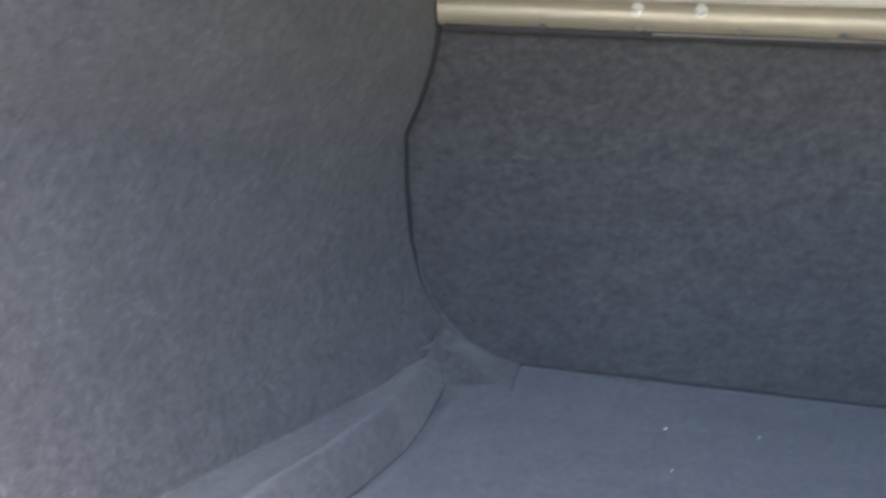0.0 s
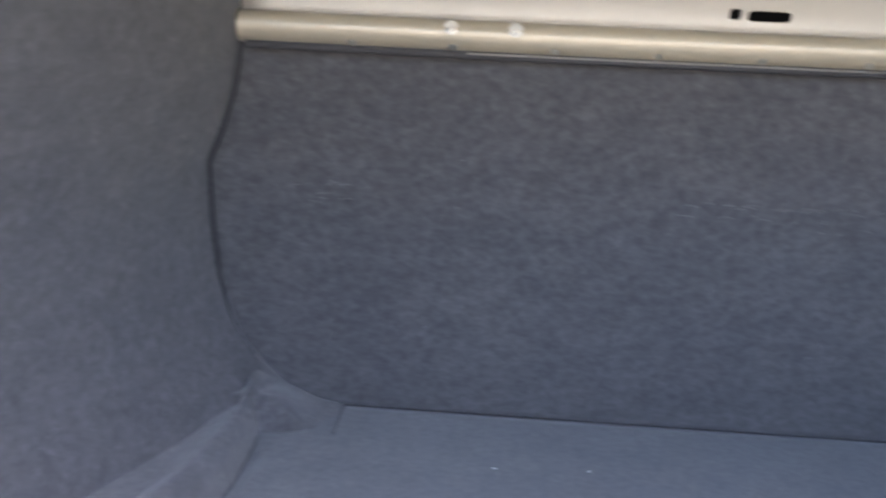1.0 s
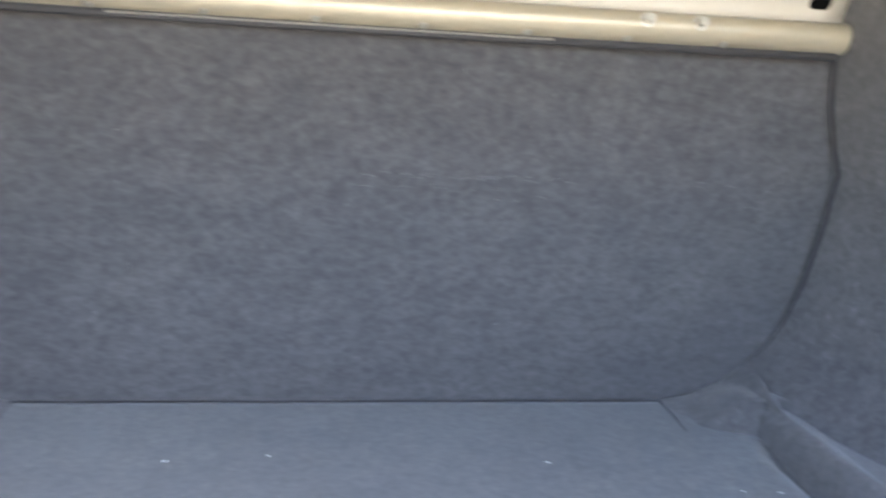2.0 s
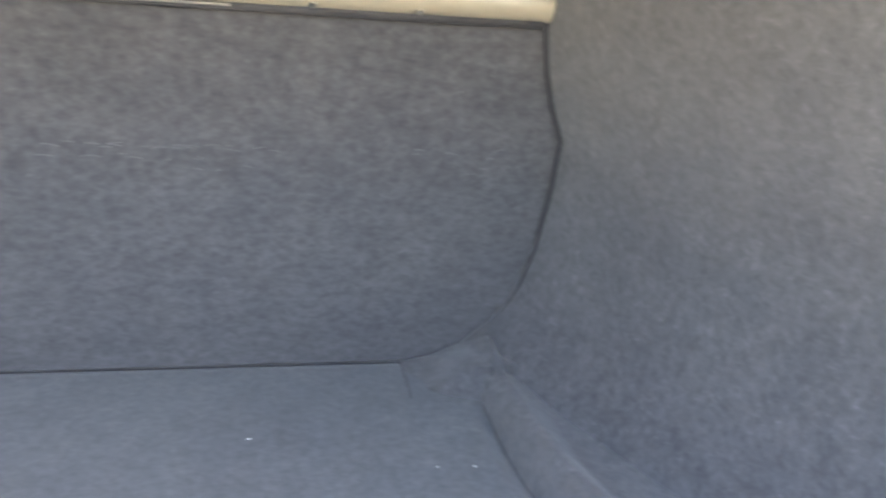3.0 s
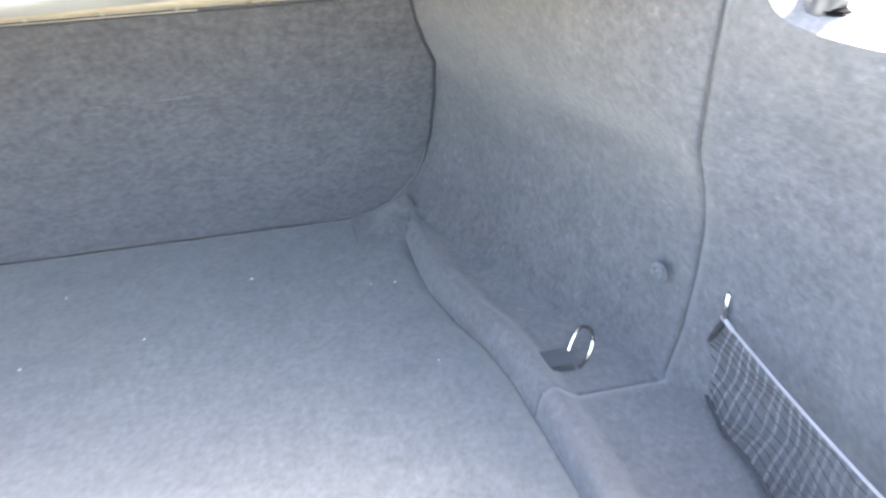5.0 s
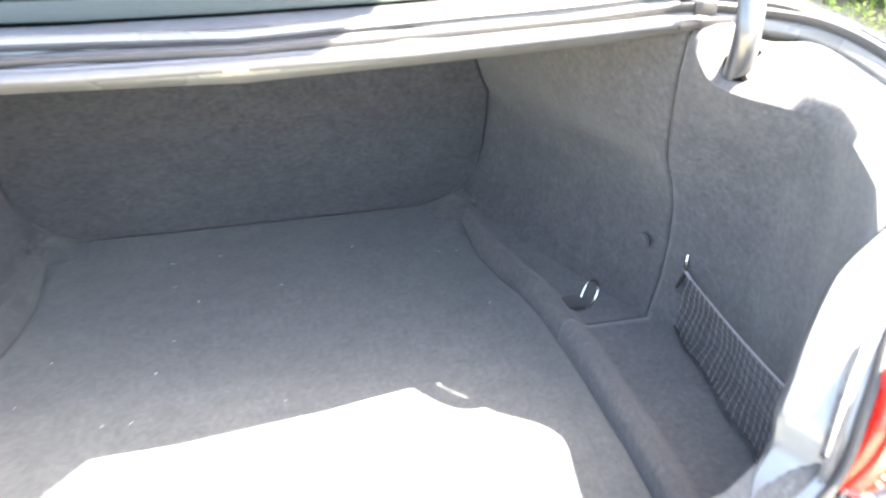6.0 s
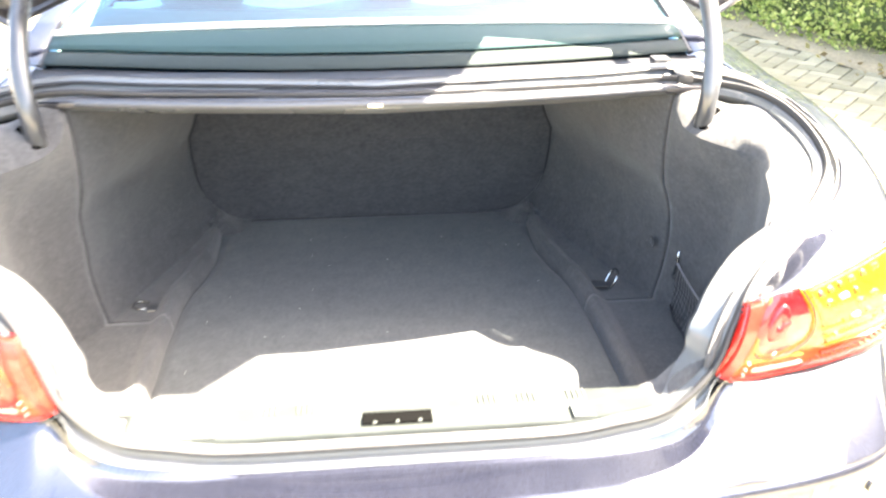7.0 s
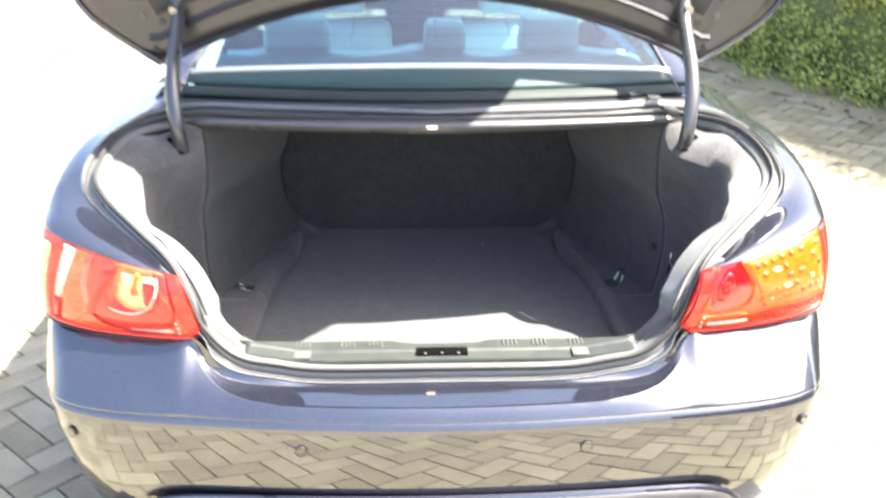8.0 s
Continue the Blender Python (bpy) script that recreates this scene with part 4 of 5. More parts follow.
def corner_height(x, y, s):
    """Ledge near the seat back: the bead ends in a notch, and a gusset climbs from the floor to the seat's rounded lower corner."""
    low = 0.010 + 0.012 * (1 - ease(s / 0.5))
    seat_edge = tab(x, (0.345, 0.382, 0.416, 0.448), (0.0005, 0.008, 0.025, 0.061))
    start = tab(x, (0.345, 0.42, 0.46), (1.255, 1.236, 1.236))
    brow = 0.036 * ease((x - 0.362) / 0.058)
    gusset = -0.022 + (0.022 + brow) * ease((y - start + 0.006) / 0.026)
    edge = floor_edge(min(y, 1.235))
    # the bead's crest climbs on to the seat's corner
    spine = -0.022 + (0.054 + 0.020 * ease((y - 1.215) / 0.085)) * math.exp(-((x - edge - 0.017) / (0.008 + 0.010 * ease((y - 1.235) / 0.03) if x < edge + 0.017 else 0.020)) ** 2) * ease((y - 1.19) / 0.03)
    z = max(ridge_height(x - edge, low), gusset, spine)
    return z + (max(seat_edge, -0.001) - z) * ease((y - 1.272) / 0.055)


def arch_rows(shift=0.0):
    rows, n = [], 92
    for i in range(n + 1):
        s = (i / n) ** 1.15
        row = []
        y0 = arch_point(s, 0.56, shift)[1]
        e = floor_edge(min(y0, 1.235))
        turn = ease((y0 - 1.262) / 0.062)
        foot = arch_point(s, 0.535, shift)[0]
        base = foot + max(0.0, e + 0.030 - foot) * (1 - turn)
        e = min(e, base - 0.025)
        prof = [Vector((0.345 + (e - 0.003 - 0.345) * q / 14, 0, 0)) for q in range(15)] + ledge_profile(e, base, s)
        for q, p in enumerate(prof):
            if y0 > 1.15 or q < 15:
                p.z = FLOOR_Z + corner_height(p.x, y0, s)
        for p in prof:
            row.append(Vector((p.x, y0 + (seat_y(p.z) - seat_y(0.56)) * turn, p.z)))
        for z in (0.540, 0.560, 0.58, 0.60, 0.64, 0.68, 0.72, 0.75, 0.775, 0.786, 0.80, 0.82, 0.84, 0.86, 0.88, 0.92, 0.96, 1.00, 1.04, 1.07):
            x, y = arch_point(s, z, shift)
            row.append(Vector((x + max(0.0, base - x) * (1 - turn), y, z)) if z < 0.57 else Vector((x, y, z)))
        rows.append(row)
    return rows


def pocket_half(y, z):
    """Half width of the side pocket behind the rear seam."""
    x = tab(y, (0.10, 0.13, 0.17, 0.24, 0.33, 0.45, 0.58, 0.68, 0.74, 0.79), (0.480, 0.512, 0.556, 0.615, 0.668, 0.700, 0.706, 0.695, 0.678, 0.655))
    return x - 0.006 * ease((z - 0.85) / 0.15) - 0.085 * ease((z - 0.86) / 0.17) * ease((y - 0.47) / 0.20)


def pocket_rows(shift=0.0):
    rows, n = [], 44
    pts = [p for p in RIM_R if 0.46 < p.x and p.z < 1.0835]
    ys, xs, zs = [p.y for p in pts], [p.x for p in pts], [p.z for p in pts]
    for i in range(n + 1):
        s = i / n
        row = []
        for f in (0.0, 0.03, 0.06, 0.12, 0.2, 0.3, 0.4, 0.5, 0.6, 0.7, 0.8, 0.9, 0.96, 1.0):
            yf = 0.785
            y = 0.105 + (yf - 0.105) * s
            rz, rx = tab(y, ys, zs), tab(y, ys, xs)
            top = rz - tab(y, (0.1, 0.2, 0.35, 0.5, 0.6, 0.7, 0.76), (0.02, 0.040, 0.048, 0.074, 0.088, 0.075, 0.03))
            z = FLOOR_Z + 0.011 + (top - FLOOR_Z - 0.011) * f
            fy = seam_y(z)
            y2 = 0.105 + (fy - 0.105) * s
            x = pocket_half(y2 + (0.785 - fy) * ease((s - 0.6) / 0.3), z)
            if s > 0.75:
                w = (s - 0.75) / 0.25
                x = x * (1 - w ** 2) + (seam_half(z) - shift * (1 - ease((z - 0.72) / 0.12)) + 0.004) * w ** 2
            row.append(Vector((x, y2, z)))
        last = row[-1]
        rx, rz = tab(last.y, ys, xs), tab(last.y, ys, zs)
        inset = 0.008 + 0.038 * ease((rz - 0.70) / 0.06) * (1 - ease((rz - 0.93) / 0.06))
        edge = Vector((max(rx - inset, last.x + 0.006), last.y, rz - 0.012))
        shelf = Vector((last.x + 0.05 + 0.05 * (1 - s), last.y, last.z + 0.022))
        edge = edge.lerp(shelf, ease((last.y - 0.55) / 0.12))
        row.append(last.lerp(edge, 0.22) + Vector((0, 0, 0.012)))
        row.append(last.lerp(edge, 0.6) + Vector((0, 0, 0.010)))
        row.append(edge)
        ledge = [Vector((p.x, row[0].y, p.z)) for p in ledge_profile(floor_edge(row[0].y), row[0].x - 0.004, 1.0)]
        rows.append(ledge + row)
    return rows


def build_linings():
    for side in (1, -1):
        shift = 0.0 if side > 0 else 0.020
        a, p = arch_rows(shift), pocket_rows(shift)
        a, p = (a, p) if side > 0 else (mirror(a), mirror(p))
        lining = part("side_lining", grid(a, flip=side < 0), FELT, car, "grey felt lining moulded over the wheel arch", solid=0.012, offset=1.0)
        seam = [Vector((side * (seam_half(z) - shift * (1 - ease((z - 0.72) / 0.12)) + 0.002), seam_y(z) - 0.002, z)) for z in [0.53 + 0.53 * k / 30 for k in range(31)]]
        part("lining_seam", tube(seam, 0.0016, 6), SEAM, lining)
        fold = [Vector((side * x, 0.789 + 0.004 * math.sin(x * 20), FLOOR_Z + 0.0125)) for x in [0.512 + 0.128 * k / 12 for k in range(13)]]
        part("ledge_seam", tube(fold, 0.0009, 6), SEAM, lining)
        part("side_pocket_lining", grid(p, flip=side < 0), FELT, car, "grey felt lining of the side pocket", solid=0.010)
        if side < 0:
            continue
        # pressed fastener in the wheel-arch lining
        c = Vector((0.6285 * side, 0.800, 0.661))
        n = Vector((-0.95 * side, -0.30, 0.05))
        clip = part("lining_clip", disc(c, n, 0.013, 0.004, 20, 0.0018), FELT, car)
        part("clip_ring", ring(c + n * 0.0022, n, 0.011, 0.0022, 24, 0.6), FELT, clip)
        part("clip_head", disc(c + n * 0.002, n, 0.006, 0.005, 16, 0.002), FELT, clip)


def build_sill():
    """Inside of the rear panel, with the plastic sill cover and the lock plate."""
    inner = []
    for i in range(33):
        x = -0.50 + i / 32.0
        b = abs(x)
        zt = tab(b, (0, 0.36, 0.44, 0.50), (0.694, 0.694, 0.73, 0.80))
        inner.append([Vector((x, 0.205, FLOOR_Z - 0.01)), Vector((x, 0.196, 0.60)), Vector((x, 0.186, 0.66)), Vector((x, 0.160, zt - 0.008)), Vector((x, 0.110, zt - 0.010))])
    part("rear_lining", grid(inner, flip=True), FELT, car, "grey felt behind the boot sill", solid=0.01)
    rows = []
    for i in range(81):
        x = -0.42 + 0.84 * i / 80
        a = abs(x)
        front = tab(a, (0.0, 0.055, 0.085, 0.11, 0.30, 0.42), (0.168, 0.168, 0.172, 0.183, 0.181, 0.150))
        z = 0.7015 + tab(a, (0.3, 0.42), (0, 0.022))
        rows.append([Vector((x, 0.098, z - 0.012)), Vector((x, 0.103, z)), Vector((x, 0.135, z + 0.001)), Vector((x, 0.139, z + 0.005)), Vector((x, front - 0.004, z + 0.005)),
                     Vector((x, front, z + 0.001)), Vector((x, front + 0.004, z - 0.03))])
    sill = part("sill_cover", grid(rows, flip=True), SILL_GREY, car, "grey plastic boot sill cover with clip slots", solid=0.002)
    # solid black block stands in for the shaded lock recess
    lock = part("lock_plate", block((-0.056, 0.116, 0.700), (0.056, 0.146, 0.7075), 0.002), HOLE_SHADE, sill, "black block painted as the boot lock's shaded recess")
    for x in (-0.036, 0.0, 0.036):
        part("lock_tooth", block((x - 0.003, 0.115, 0.7065), (x + 0.003, 0.120, 0.7090), 0.001), SILL_LIGHT, lock)
    for group in (-0.302, -0.205, -0.145, 0.150, 0.215, 0.298):
        for k in range(4):
            x = group + 0.009 * (k - 1.5)
            part("clip_rib", block((x - 0.0016, 0.152, 0.7060), (x + 0.0016, 0.178, 0.7095), 0.0007, 1), SILL_LIGHT, sill, smooth=False)
    for side in (1, -1):
        part("sill_stop", block((0.300 * side - 0.018, 0.104, 0.7030), (0.300 * side + 0.018, 0.137, 0.7085), 0.002), SILL_LIGHT, sill)
    part("sill_screw", disc((-0.425, 0.145, 0.7325), (0, -0.2, 1), 0.007, 0.004, 16, 0.001), SILL_LIGHT, sill)


def build_shelf_underside():
    """Steel cross member under the parcel shelf."""
    beam = []
    for i in range(31):
        x = -0.436 + 0.872 * i / 30
        c = Vector((x, 1.220, 0.9145 + 0.0015 * (x / 0.43) ** 2))
        beam.append([c + Vector((0, 0.015 * math.cos(a), 0.0145 * math.sin(a) - 0.002 * math.cos(a))) for a in [2 * math.pi * k / 18 for k in range(19)]])
    b = part("cross_beam", grid(beam, flip=True), BEAM, car, "beige steel cross beam under the parcel shelf", weld=1e-5)
    # black tube that paints in the shadow gap under the beam
    edge = [Vector((x, 1.2185, 0.8985 + 0.0015 * (x / 0.43) ** 2)) for x in spread(24, 0.430)]
    part("beam_shadow_line", tube(edge, 0.0042, 8), BLACK, b)
    bright = [Vector((x, 1.2125, 0.8995)) for x in [-0.225 + 0.38 * k / 12 for k in range(13)]]
    part("weld_edge", tube(bright, 0.0011, 6), STEEL, b)
    for x in (-0.240, -0.182, 0.238, 0.288):
        bolt = part("beam_bolt", disc((x, 1.2035, 0.9225), (0, -1, 0.25), 0.0046, 0.011, 6), STEEL, b, smooth=False)
        part("bolt_washer", disc((x, 1.2075, 0.9215), (0, -1, 0.25), 0.0066, 0.003, 16), STEEL, bolt)
    for i in range(8):
        x = -0.33 + 0.092 * i
        part("spot_weld", disc((x, 1.2105, 0.9045), (0, -0.75, -0.66), 0.0034, 0.002, 10), STEEL, b)
    sheet = []
    for y, z in ((1.224, 0.927), (1.227, 0.936), (1.222, 0.949), (1.212, 0.967), (1.188, 0.984), (1.00, 1.012), (0.80, 1.045), (0.62, 1.080), (0.592, 1.086)):
        lip = 1 - ease((y - 0.62) / 0.3)
        sheet.append([Vector((x, y + lip * (scuttle_edge(x) - 0.578), z)) for x in spread(30, 0.436 if y > 1.15 else tab(y, (0.60, 0.64, 0.70), (0.56, 0.58, 0.72)))])
    s = part("shelf_sheet", grid(sheet, flip=True), SHEET, car, "white primed steel sheet under the parcel shelf", solid=0.003)

    # unseen plate added to keep cabin light from leaking into the boot
    closer = [[Vector((x, y, z)) for x in (-0.60, -0.3, 0, 0.3, 0.60)] for y, z in ((1.19, 0.992), (1.26, 1.0), (1.34, 1.0))]
    part("light_leak_plate", grid(closer), TRIM_DARK, car, solid=0.004)

    # each hole is a flat black patch, its inner shade painted
    def opening(x, w, h, z=0.9475):
        pts = []
        for a in [2 * math.pi * k / 24 for k in range(24)]:
            dx, dz = (math.copysign(abs(q) ** 0.4, q) for q in (math.cos(a), math.sin(a)))
            pts.append(Vector((x + w * dx, 1.2185 - 0.45 * (z + h * dz - 0.9475), z + h * dz)))
        bm = bmesh.new()
        bm.faces.new([bm.verts.new(p) for p in pts])
        return part("hole_shade_patch", bm, HOLE_SHADE, s, solid=0.002, smooth=False)

    opening(-0.408, 0.0105, 0.0105, 0.952)
    opening(0.012, 0.0050, 0.0045, 0.9445)
    opening(0.042, 0.0190, 0.0045, 0.9435)
    opening(0.408, 0.0105, 0.0105, 0.952)


def build_tie_downs():
    for side in (1, -1):
        z = FLOOR_Z + (0.010 if side > 0 else 0.002)
        x0, x1 = sorted((0.510 * side, 0.548 * side))
        base = part("tie_down", block((x0, 0.832, z), (x1, 0.868, z + 0.012), 0.003), TIE_GREY, car, "dark grey tie-down with a folding chrome ring")
        part("tie_down_bar", tube([(0.516 * side, 0.831, z + 0.010), (0.543 * side, 0.831, z + 0.010)], 0.0026, 8), CHROME, base)
        if side > 0:
            ring_pts = [(0.548, 0.862, 0.018), (0.558, 0.868, 0.036), (0.566, 0.866, 0.050), (0.571, 0.850, 0.057), (0.567, 0.832, 0.052), (0.560, 0.826, 0.036), (0.550, 0.828, 0.018)]
        else:
            ring_pts = [(0.546, 0.864, 0.016), (0.560, 0.868, 0.018), (0.572, 0.864, 0.019), (0.577, 0.850, 0.020), (0.572, 0.836, 0.019), (0.560, 0.832, 0.018), (0.546, 0.836, 0.016)]
        loop = flow([(x * side, y, FLOOR_Z + h) for x, y, h in ring_pts], 30)
        part("tie_down_loop", tube(loop, 0.0025, 8), CHROME, base)


def build_net():
    """Luggage net across the right-hand side pocket."""
    top_a, top_b = Vector((0.664, 0.712, 0.646)), Vector((0.640, 0.245, 0.672))
    low_a, low_b = Vector((0.668, 0.768, 0.528)), Vector((0.620, 0.235, 0.528))
    net = thing("luggage_net", "black luggage net hung across the side pocket", "net", at=(0.665, 0.72, 0.528))

    def top(u):
        return top_a.lerp(top_b, u) + Vector((0, 0, -0.010 * math.sin(math.pi * u)))

    def foot(u):
        return low_a.lerp(low_b, u) + Vector((0.003 * math.sin(23 * u), 0, 0.002 * math.sin(31 * u)))

    part("top_cord", tube([top(k / 20) for k in range(21)], 0.0017, 8), CORD, net, "grey elastic top cord")
    part("front_cord", tube(flow([top_a, top_a.lerp(low_a, 0.5) + Vector((0.002, 0.006, 0)), low_a], 10), 0.0034, 8), NET, net, "gathered black edge cord")
    part("bottom_cord", tube([foot(k / 40) for k in range(41)], [0.0030 + 0.0008 * math.sin(k * 1.9) for k in range(41)], 8), NET, net)
    part("cord_end", tube([top_a + Vector((0, 0.004, 0.002)), top_a + Vector((0, -0.018, -0.002))], 0.0028, 10), CORD, net)

    def spot(u, v):
        u = min(1.0, max(0.0, u))
        return top(u).lerp(foot(u), v) + Vector((0.010 * math.sin(math.pi * v) * math.sin(5 * u), 0, 0))

    rng = random.Random(7)
    for k in range(1, 30):
        u, v = k / 30 + rng.uniform(-0.004, 0.004), k / 30 + 0.03 + rng.uniform(-0.006, 0.006)
        pts = [spot(u + (v - u) * q / 8 + 0.004 * math.sin(q * 1.3 + k), 0.01 + 0.97 * q / 8) for q in range(9)]
        part("net_strand", tube(pts, 0.0006, 4), CORD, net, smooth=False)
    for k in range(1, 9):
        v = k / 9
        pts = [spot(q / 40, v + 0.020 * math.sin(q * 0.9 + k) + 0.035 * math.sin(q * 0.17 + k)) for q in range(41)]
        part("net_strand", tube(pts, 0.0008, 4), NET, net, smooth=False)
    hook = part("net_hook", tube(flow([(0.676, 0.722, 0.676), (0.667, 0.717, 0.674), (0.664, 0.713, 0.662), (0.664, 0.712, 0.648)], 12), 0.0030, 8), CHROME, net, "small bright hook")
    part("hook_base", disc((0.678, 0.724, 0.677), (-0.9, -0.4, 0), 0.009, 0.012, 14, 0.002), BLACK, hook)


def scatter_lint():
    rng = random.Random(4)
    bms = []
    for k in range(26):
        x, y = rng.uniform(-0.44, 0.44), rng.uniform(0.30, 1.28)
        a, l = rng.uniform(0, 6.3), rng.uniform(0.001, 0.0038)
        z = FLOOR_Z + 0.0042
        d = Vector((math.cos(a), math.sin(a), 0.1)) * l
        p = Vector((x, y, z))
        bms.append(tube([p, p + d * 0.5 + Vector((0.0008, 0.0006, 0.0006)), p + d], rng.uniform(0.0003, 0.0005), 4))
    ob = part("lint", join(*bms), LINT, smooth=False)
    tagged(ob, "white lint and fibres on the boot carpet", "lint", kind="stuff")
    # pale fibres pulled from the seat back: a broken scuff line across it, and stray ones
    bms = []
    for k in range(70):
        if k < 50:
            x, z, lean = rng.choice((rng.uniform(-0.42, -0.30), rng.uniform(-0.02, 0.20), rng.uniform(0.02, 0.16), rng.uniform(0.30, 0.42))), 0.7655 - 0.02 * (x / 0.4) ** 4 + rng.gauss(0, 0.0016), rng.gauss(0, 0.10)
            l = rng.uniform(0.004, 0.016)
        else:
            x, z, lean, l = rng.uniform(-0.43, 0.43), rng.uniform(0.56, 0.88), rng.uniform(-1.6, 1.6), rng.uniform(0.003, 0.009)
        y = seat_y(z) - 0.010 * (1 - (x / 0.5) ** 2) * math.sin(math.pi * min(1, (z - 0.5) / 0.45)) + 0.0056
        p, d = Vector((x, y, z)), Vector((math.cos(lean), 0.0, math.sin(lean))) * l
        d.y = -0.25 * d.z
        bms.append(tube([p, p + d * 0.5 + Vector((0, 0, 0.0006)), p + d], rng.uniform(0.00025, 0.00055), 4))
    ob = part("pulled_fibres", join(*bms), SCUFF, smooth=False)
    tagged(ob, "pale pulled fibres scuffed across the seat back", "fibres", kind="stuff")


build_seat_back()
build_floor()
build_linings()
build_sill()
build_shelf_underside()
build_tie_downs()
build_net()
scatter_lint()


# ---------------------------------------------------------------- hedge and litter
def leaf_mesh(places, size, rng):
    """Many small folded leaves as one mesh: (place, outward)."""
    verts, faces = [], []
    for p, out in places:
        s = size * rng.uniform(0.55, 1.35)
        d = Vector((rng.gauss(0, 1), rng.gauss(0, 1), rng.gauss(0.1, 0.8))) + out * 0.8
        d.normalize()
        w = d.cross(Vector((rng.gauss(0, 1), rng.gauss(0, 1), rng.gauss(0, 1)))).normalized()
        n = d.cross(w)
        i = len(verts)
        for q in (p, p + d * s * 0.45 + w * s * 0.32 + n * s * 0.08, p + d * s, p + d * s * 0.45 - w * s * 0.32 + n * s * 0.08, p + d * s * 0.5 - n * s * 0.05):
            verts.append(q)
        faces += [(i, i + 1, i + 4), (i + 1, i + 2, i + 4), (i + 2, i + 3, i + 4), (i + 3, i, i + 4)]
    me = bpy.data.meshes.new("leaves")
    me.from_pydata([tuple(v) for v in verts], [], faces)
    return me


HEDGE_LINE = [(4.55, 0.6), (3.95, 2.4), (3.42, 4.1), (3.02, 5.2), (2.62, 6.3), (2.1, 7.9), (1.4, 10.0)]


def hedge_spot(s):
    pts = flow([(x, y, 0) for x, y in HEDGE_LINE], 40)
    k = min(s * 40, 39.999)
    return pts[int(k)].lerp(pts[int(k) + 1], k - int(k)), (pts[int(k) + 1] - pts[int(k)]).normalized()


def build_hedge():
    rng = random.Random(11)
    hedge = thing("hedge", "dense leafy green hedge beside the paving", "hedge", at=(3.5, 4.5, 0.0))
    places = []
    for k in range(60000):
        s = rng.random()
        p, d = hedge_spot(s)
        out = Vector((-d.y, d.x, 0))
        if out.x > 0:
            out = -out
        z = rng.uniform(0.02, 3.0)
        lump = 0.20 * noise.noise((p.x * 1.3 + z, p.y * 1.3, z * 1.5)) + 0.14 * noise.noise((p.x * 3.7, p.y * 3.9, z * 4.1))
        depth = -0.10 + lump - 0.22 * (z / 1.9) - abs(rng.gauss(0, 0.11))
        if z < 0.35:
            depth += 0.16 * (0.35 - z) / 0.35 * (0.6 + 0.9 * noise.noise((p.y * 2.3, z * 3, 5.0)))
        places.append((p + out * depth + Vector((0, 0, z)), (out + Vector((0, 0, 0.5))).normalized()))
    for k in range(7000):
        p, d = hedge_spot(rng.random())
        out = Vector((-d.y, d.x, 0))
        out = -out if out.x > 0 else out
        places.append((p - out * (0.2 + rng.uniform(-0.05, 0.95)) + Vector((0, 0, 2.98 + 0.10 * noise.noise((p.x * 2, p.y * 2, 0)) - rng.random() * 0.15)), Vector((0, 0, 1))))
    me = leaf_mesh(places, 0.044, rng)
    me.materials.append(LEAF)
    ob = new("leaves", me)
    ob.parent = hedge
    ob.matrix_parent_inverse = Matrix.Translation(hedge.location).inverted()
    tagged(ob, kind="stuff")
    stems = []
    for k in range(40):
        p, d = hedge_spot((k + rng.random()) / 90)
        out = Vector((d.y, -d.x, 0))
        out = -out if out.x < 0 else out
        b = p + out * rng.uniform(0.10, 0.5)
        stems.append(tube([b, b + Vector((rng.gauss(0, 0.1), rng.gauss(0, 0.1), 0.8)), b + Vector((rng.gauss(0, 0.2), rng.gauss(0, 0.2), 1.75))], [0.016, 0.010, 0.004], 5))
    part("stem", join(*stems), TWIG, hedge)
    # solid sheet behind the leaves, its dark green painting in the hedge's shaded depth
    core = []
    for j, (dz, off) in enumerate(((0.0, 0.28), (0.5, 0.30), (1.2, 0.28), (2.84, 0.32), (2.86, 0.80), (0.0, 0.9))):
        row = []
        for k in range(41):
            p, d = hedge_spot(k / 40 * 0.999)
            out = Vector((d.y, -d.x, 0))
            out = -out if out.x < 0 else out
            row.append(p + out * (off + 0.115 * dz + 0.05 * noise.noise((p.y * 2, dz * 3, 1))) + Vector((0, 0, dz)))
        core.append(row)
    part("shaded_core", grid(core), SHADED, hedge, solid=0.01)
    # bare verge with litter at its foot
    verge = []
    for j, (off, z) in enumerate(((-0.10, -0.006), (-0.02, 0.012), (0.14, 0.03), (0.5, 0.05), (1.6, 0.05))):
        row = []
        for k in range(61):
            p, d = hedge_spot(k / 60 * 0.999)
            out = Vector((d.y, -d.x, 0))
            out = -out if out.x < 0 else out
            row.append(p + out * (off + 0.05 * noise.noise((p.x * 3, p.y * 3, off)) * (1 if j < 3 else 0)) + Vector((0, 0, z + 0.012 * noise.noise((p.x * 9, p.y * 9, off)))))
        verge.append(row)
    v = part("verge", grid(verge), SOIL)
    tagged(v, "bare brown soil strip under the hedge", "soil", kind="structure")
    fallen = []
    for k in range(150):
        p, d = hedge_spot(rng.random())
        out = Vector((d.y, -d.x, 0))
        out = -out if out.x < 0 else out
        fallen.append((p + out * (rng.gauss(-0.02, 0.10)) + Vector((0, 0, 0.022)), Vector((rng.gauss(0, 1), rng.gauss(0, 1), 0.0))))
    me = leaf_mesh(fallen, 0.045, rng)
    me.materials.append(LITTER)
    ob = new("leaf_litter", me)
    tagged(ob, "dry fallen leaves along the edge of the paving", "leaves", kind="stuff")


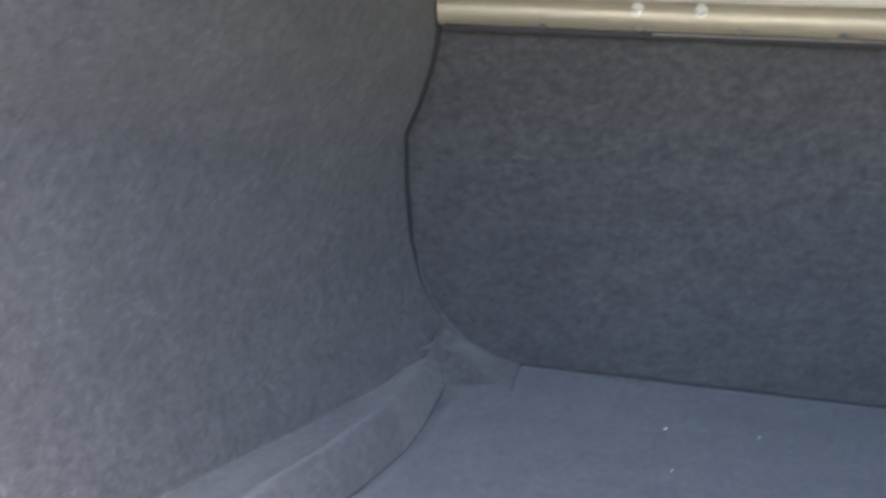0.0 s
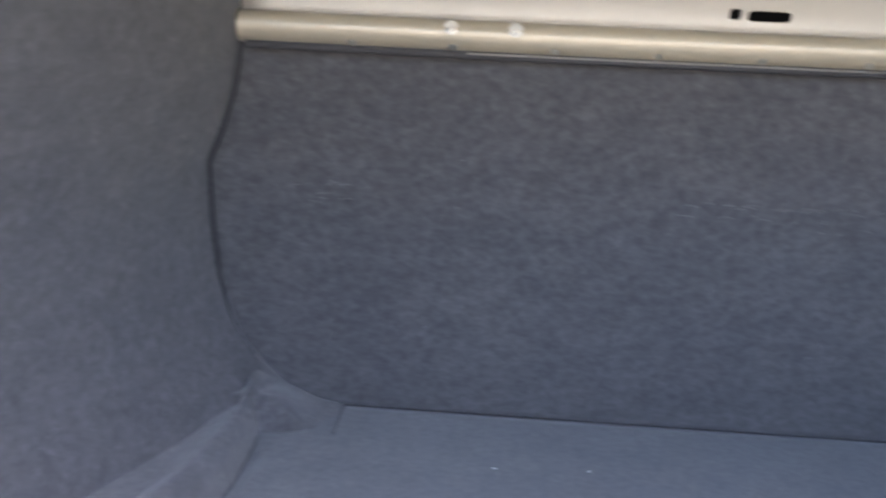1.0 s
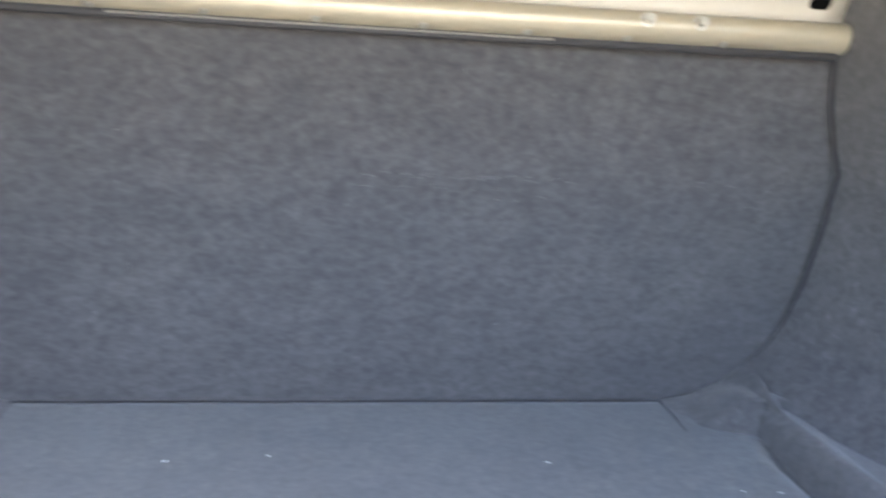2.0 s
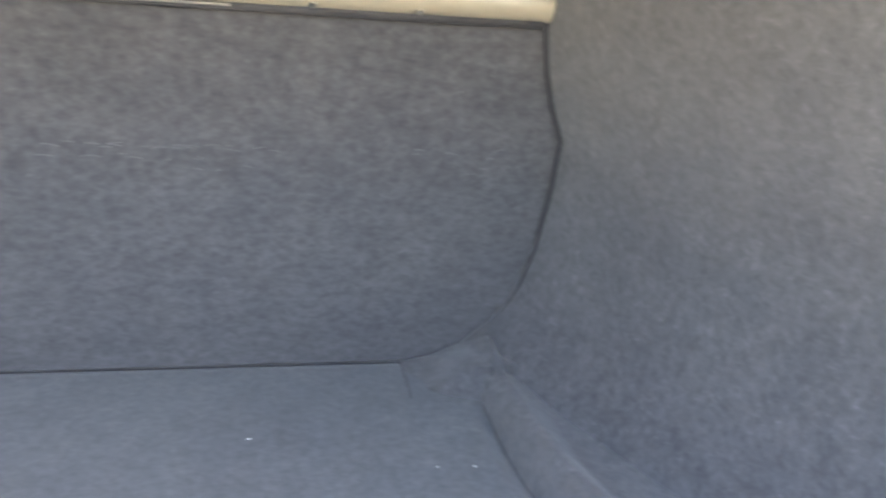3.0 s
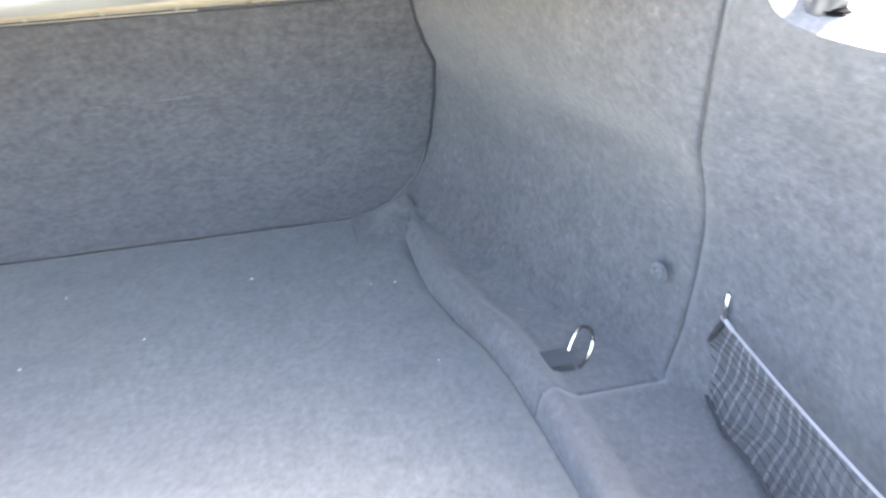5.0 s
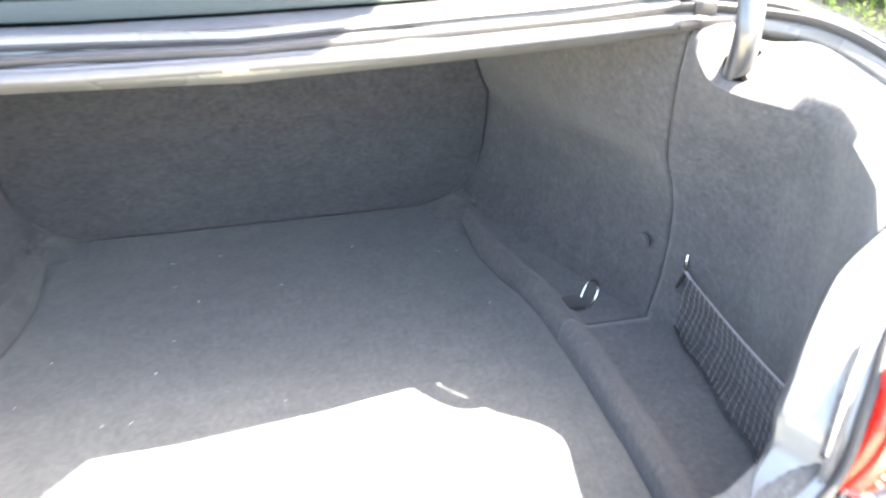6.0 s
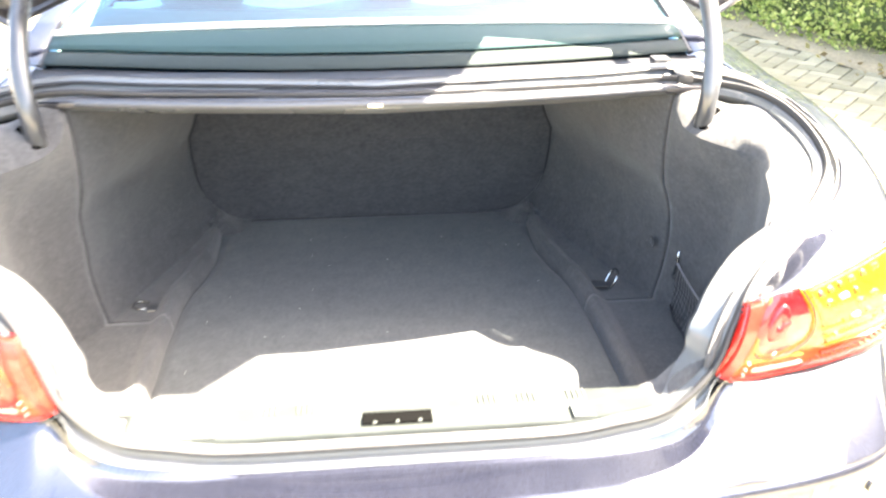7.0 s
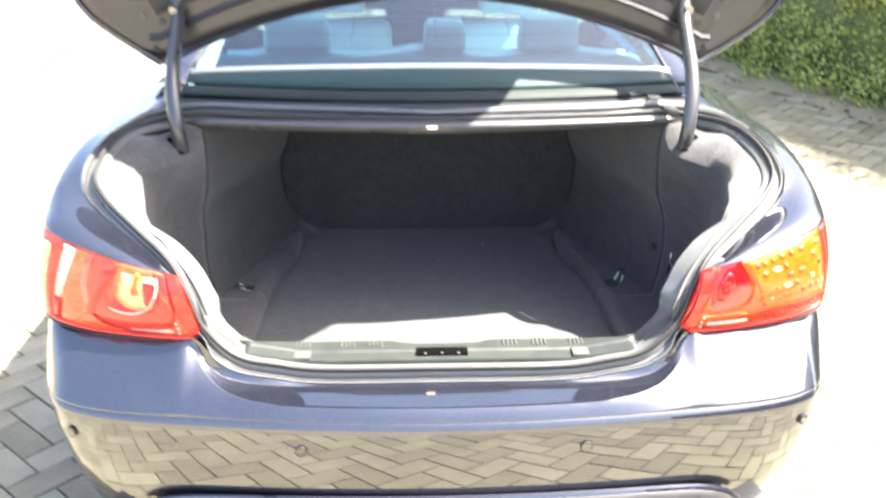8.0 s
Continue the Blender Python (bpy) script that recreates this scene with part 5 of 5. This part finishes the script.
build_hedge()


# ---------------------------------------------------------------- herringbone paving, last
def paver_mesh():
    """One block with a chamfered top, its middle at the origin."""
    l, w, h, c = 0.0985, 0.0485, 0.05, 0.004
    v = [(-l, -w, -h), (l, -w, -h), (l, w, -h), (-l, w, -h), (-l, -w, -c), (l, -w, -c), (l, w, -c), (-l, w, -c),
         (-l + c, -w + c, 0), (l - c, -w + c, 0), (l - c, w - c, 0), (-l + c, w - c, 0)]
    f = [(8, 9, 10, 11)]
    for k in range(4):
        n = (k + 1) % 4
        f += [(4 + k, 4 + n, 8 + n, 8 + k), (k, n, 4 + n, 4 + k)]
    return v, f


def build_paving():
    paving = thing("pavement", "herringbone concrete block paving of a yard", "paving", at=(0, 0, 0), kind="structure")
    v, f = paver_mesh()
    bed = [[Vector((x, y, -0.011)) for x in (-3.3, 0.0, 3.2)] for y in (-5.1, 0.0, 8.4)]
    part("joint_bed", grid(bed), JOINT, paving)
    me = bpy.data.meshes.new("paver")
    me.from_pydata(v, [], f)
    me.materials.append(PAVER)
    rng = random.Random(7)
    turn = Matrix.Rotation(radians(47), 4, "Z")
    hedge_pts = [hedge_spot(k / 80 * 0.999)[0] for k in range(81)]
    verts, faces, single = [], [], 0
    step = 0.1015
    for i in range(-110, 111):
        for j in range(-110, 111):
            c = (i - j) % 4
            if c not in (0, 3):
                continue
            local = Vector(((i + 1.0) * step, (j + 0.5) * step, 0)) if c == 0 else Vector(((i + 0.5) * step, (j + 1.0) * step, 0))
            p = turn @ local
            if not (-3.2 < p.x < 4.8 and -5.0 < p.y < 8.5):
                continue
            limit = tab(p.y, [q.y for q in hedge_pts], [q.x for q in hedge_pts]) - 0.12
            if p.x > limit:
                continue
            m = Matrix.Translation((p.x, p.y, rng.gauss(0, 0.0012))) @ turn @ Matrix.Rotation((0 if c == 0 else math.pi / 2) + rng.gauss(0, 0.008), 4, "Z")
            m = m @ Matrix.Rotation(rng.gauss(0, 0.006), 4, "X") @ Matrix.Rotation(rng.gauss(0, 0.004), 4, "Y")
            near = (-1.75 < p.x < -0.85 and 0.1 < p.y < 1.7) or (2.0 < p.x < 3.3 and 2.5 < p.y < 4.4)
            if near and single < 300:
                ob = new("paver", me)
                ob.parent = paving
                ob.matrix_basis = m
                single += 1
                continue
            k = len(verts)
            verts += [tuple(m @ Vector(q)) for q in v]
            faces += [tuple(k + a for a in q) for q in f]
    rest = bpy.data.meshes.new("pavers")
    rest.from_pydata(verts, [], faces)
    rest.materials.append(PAVER)
    ob = new("pavers", rest)
    ob.parent = paving
    tagged(ob, kind="stuff")


build_paving()
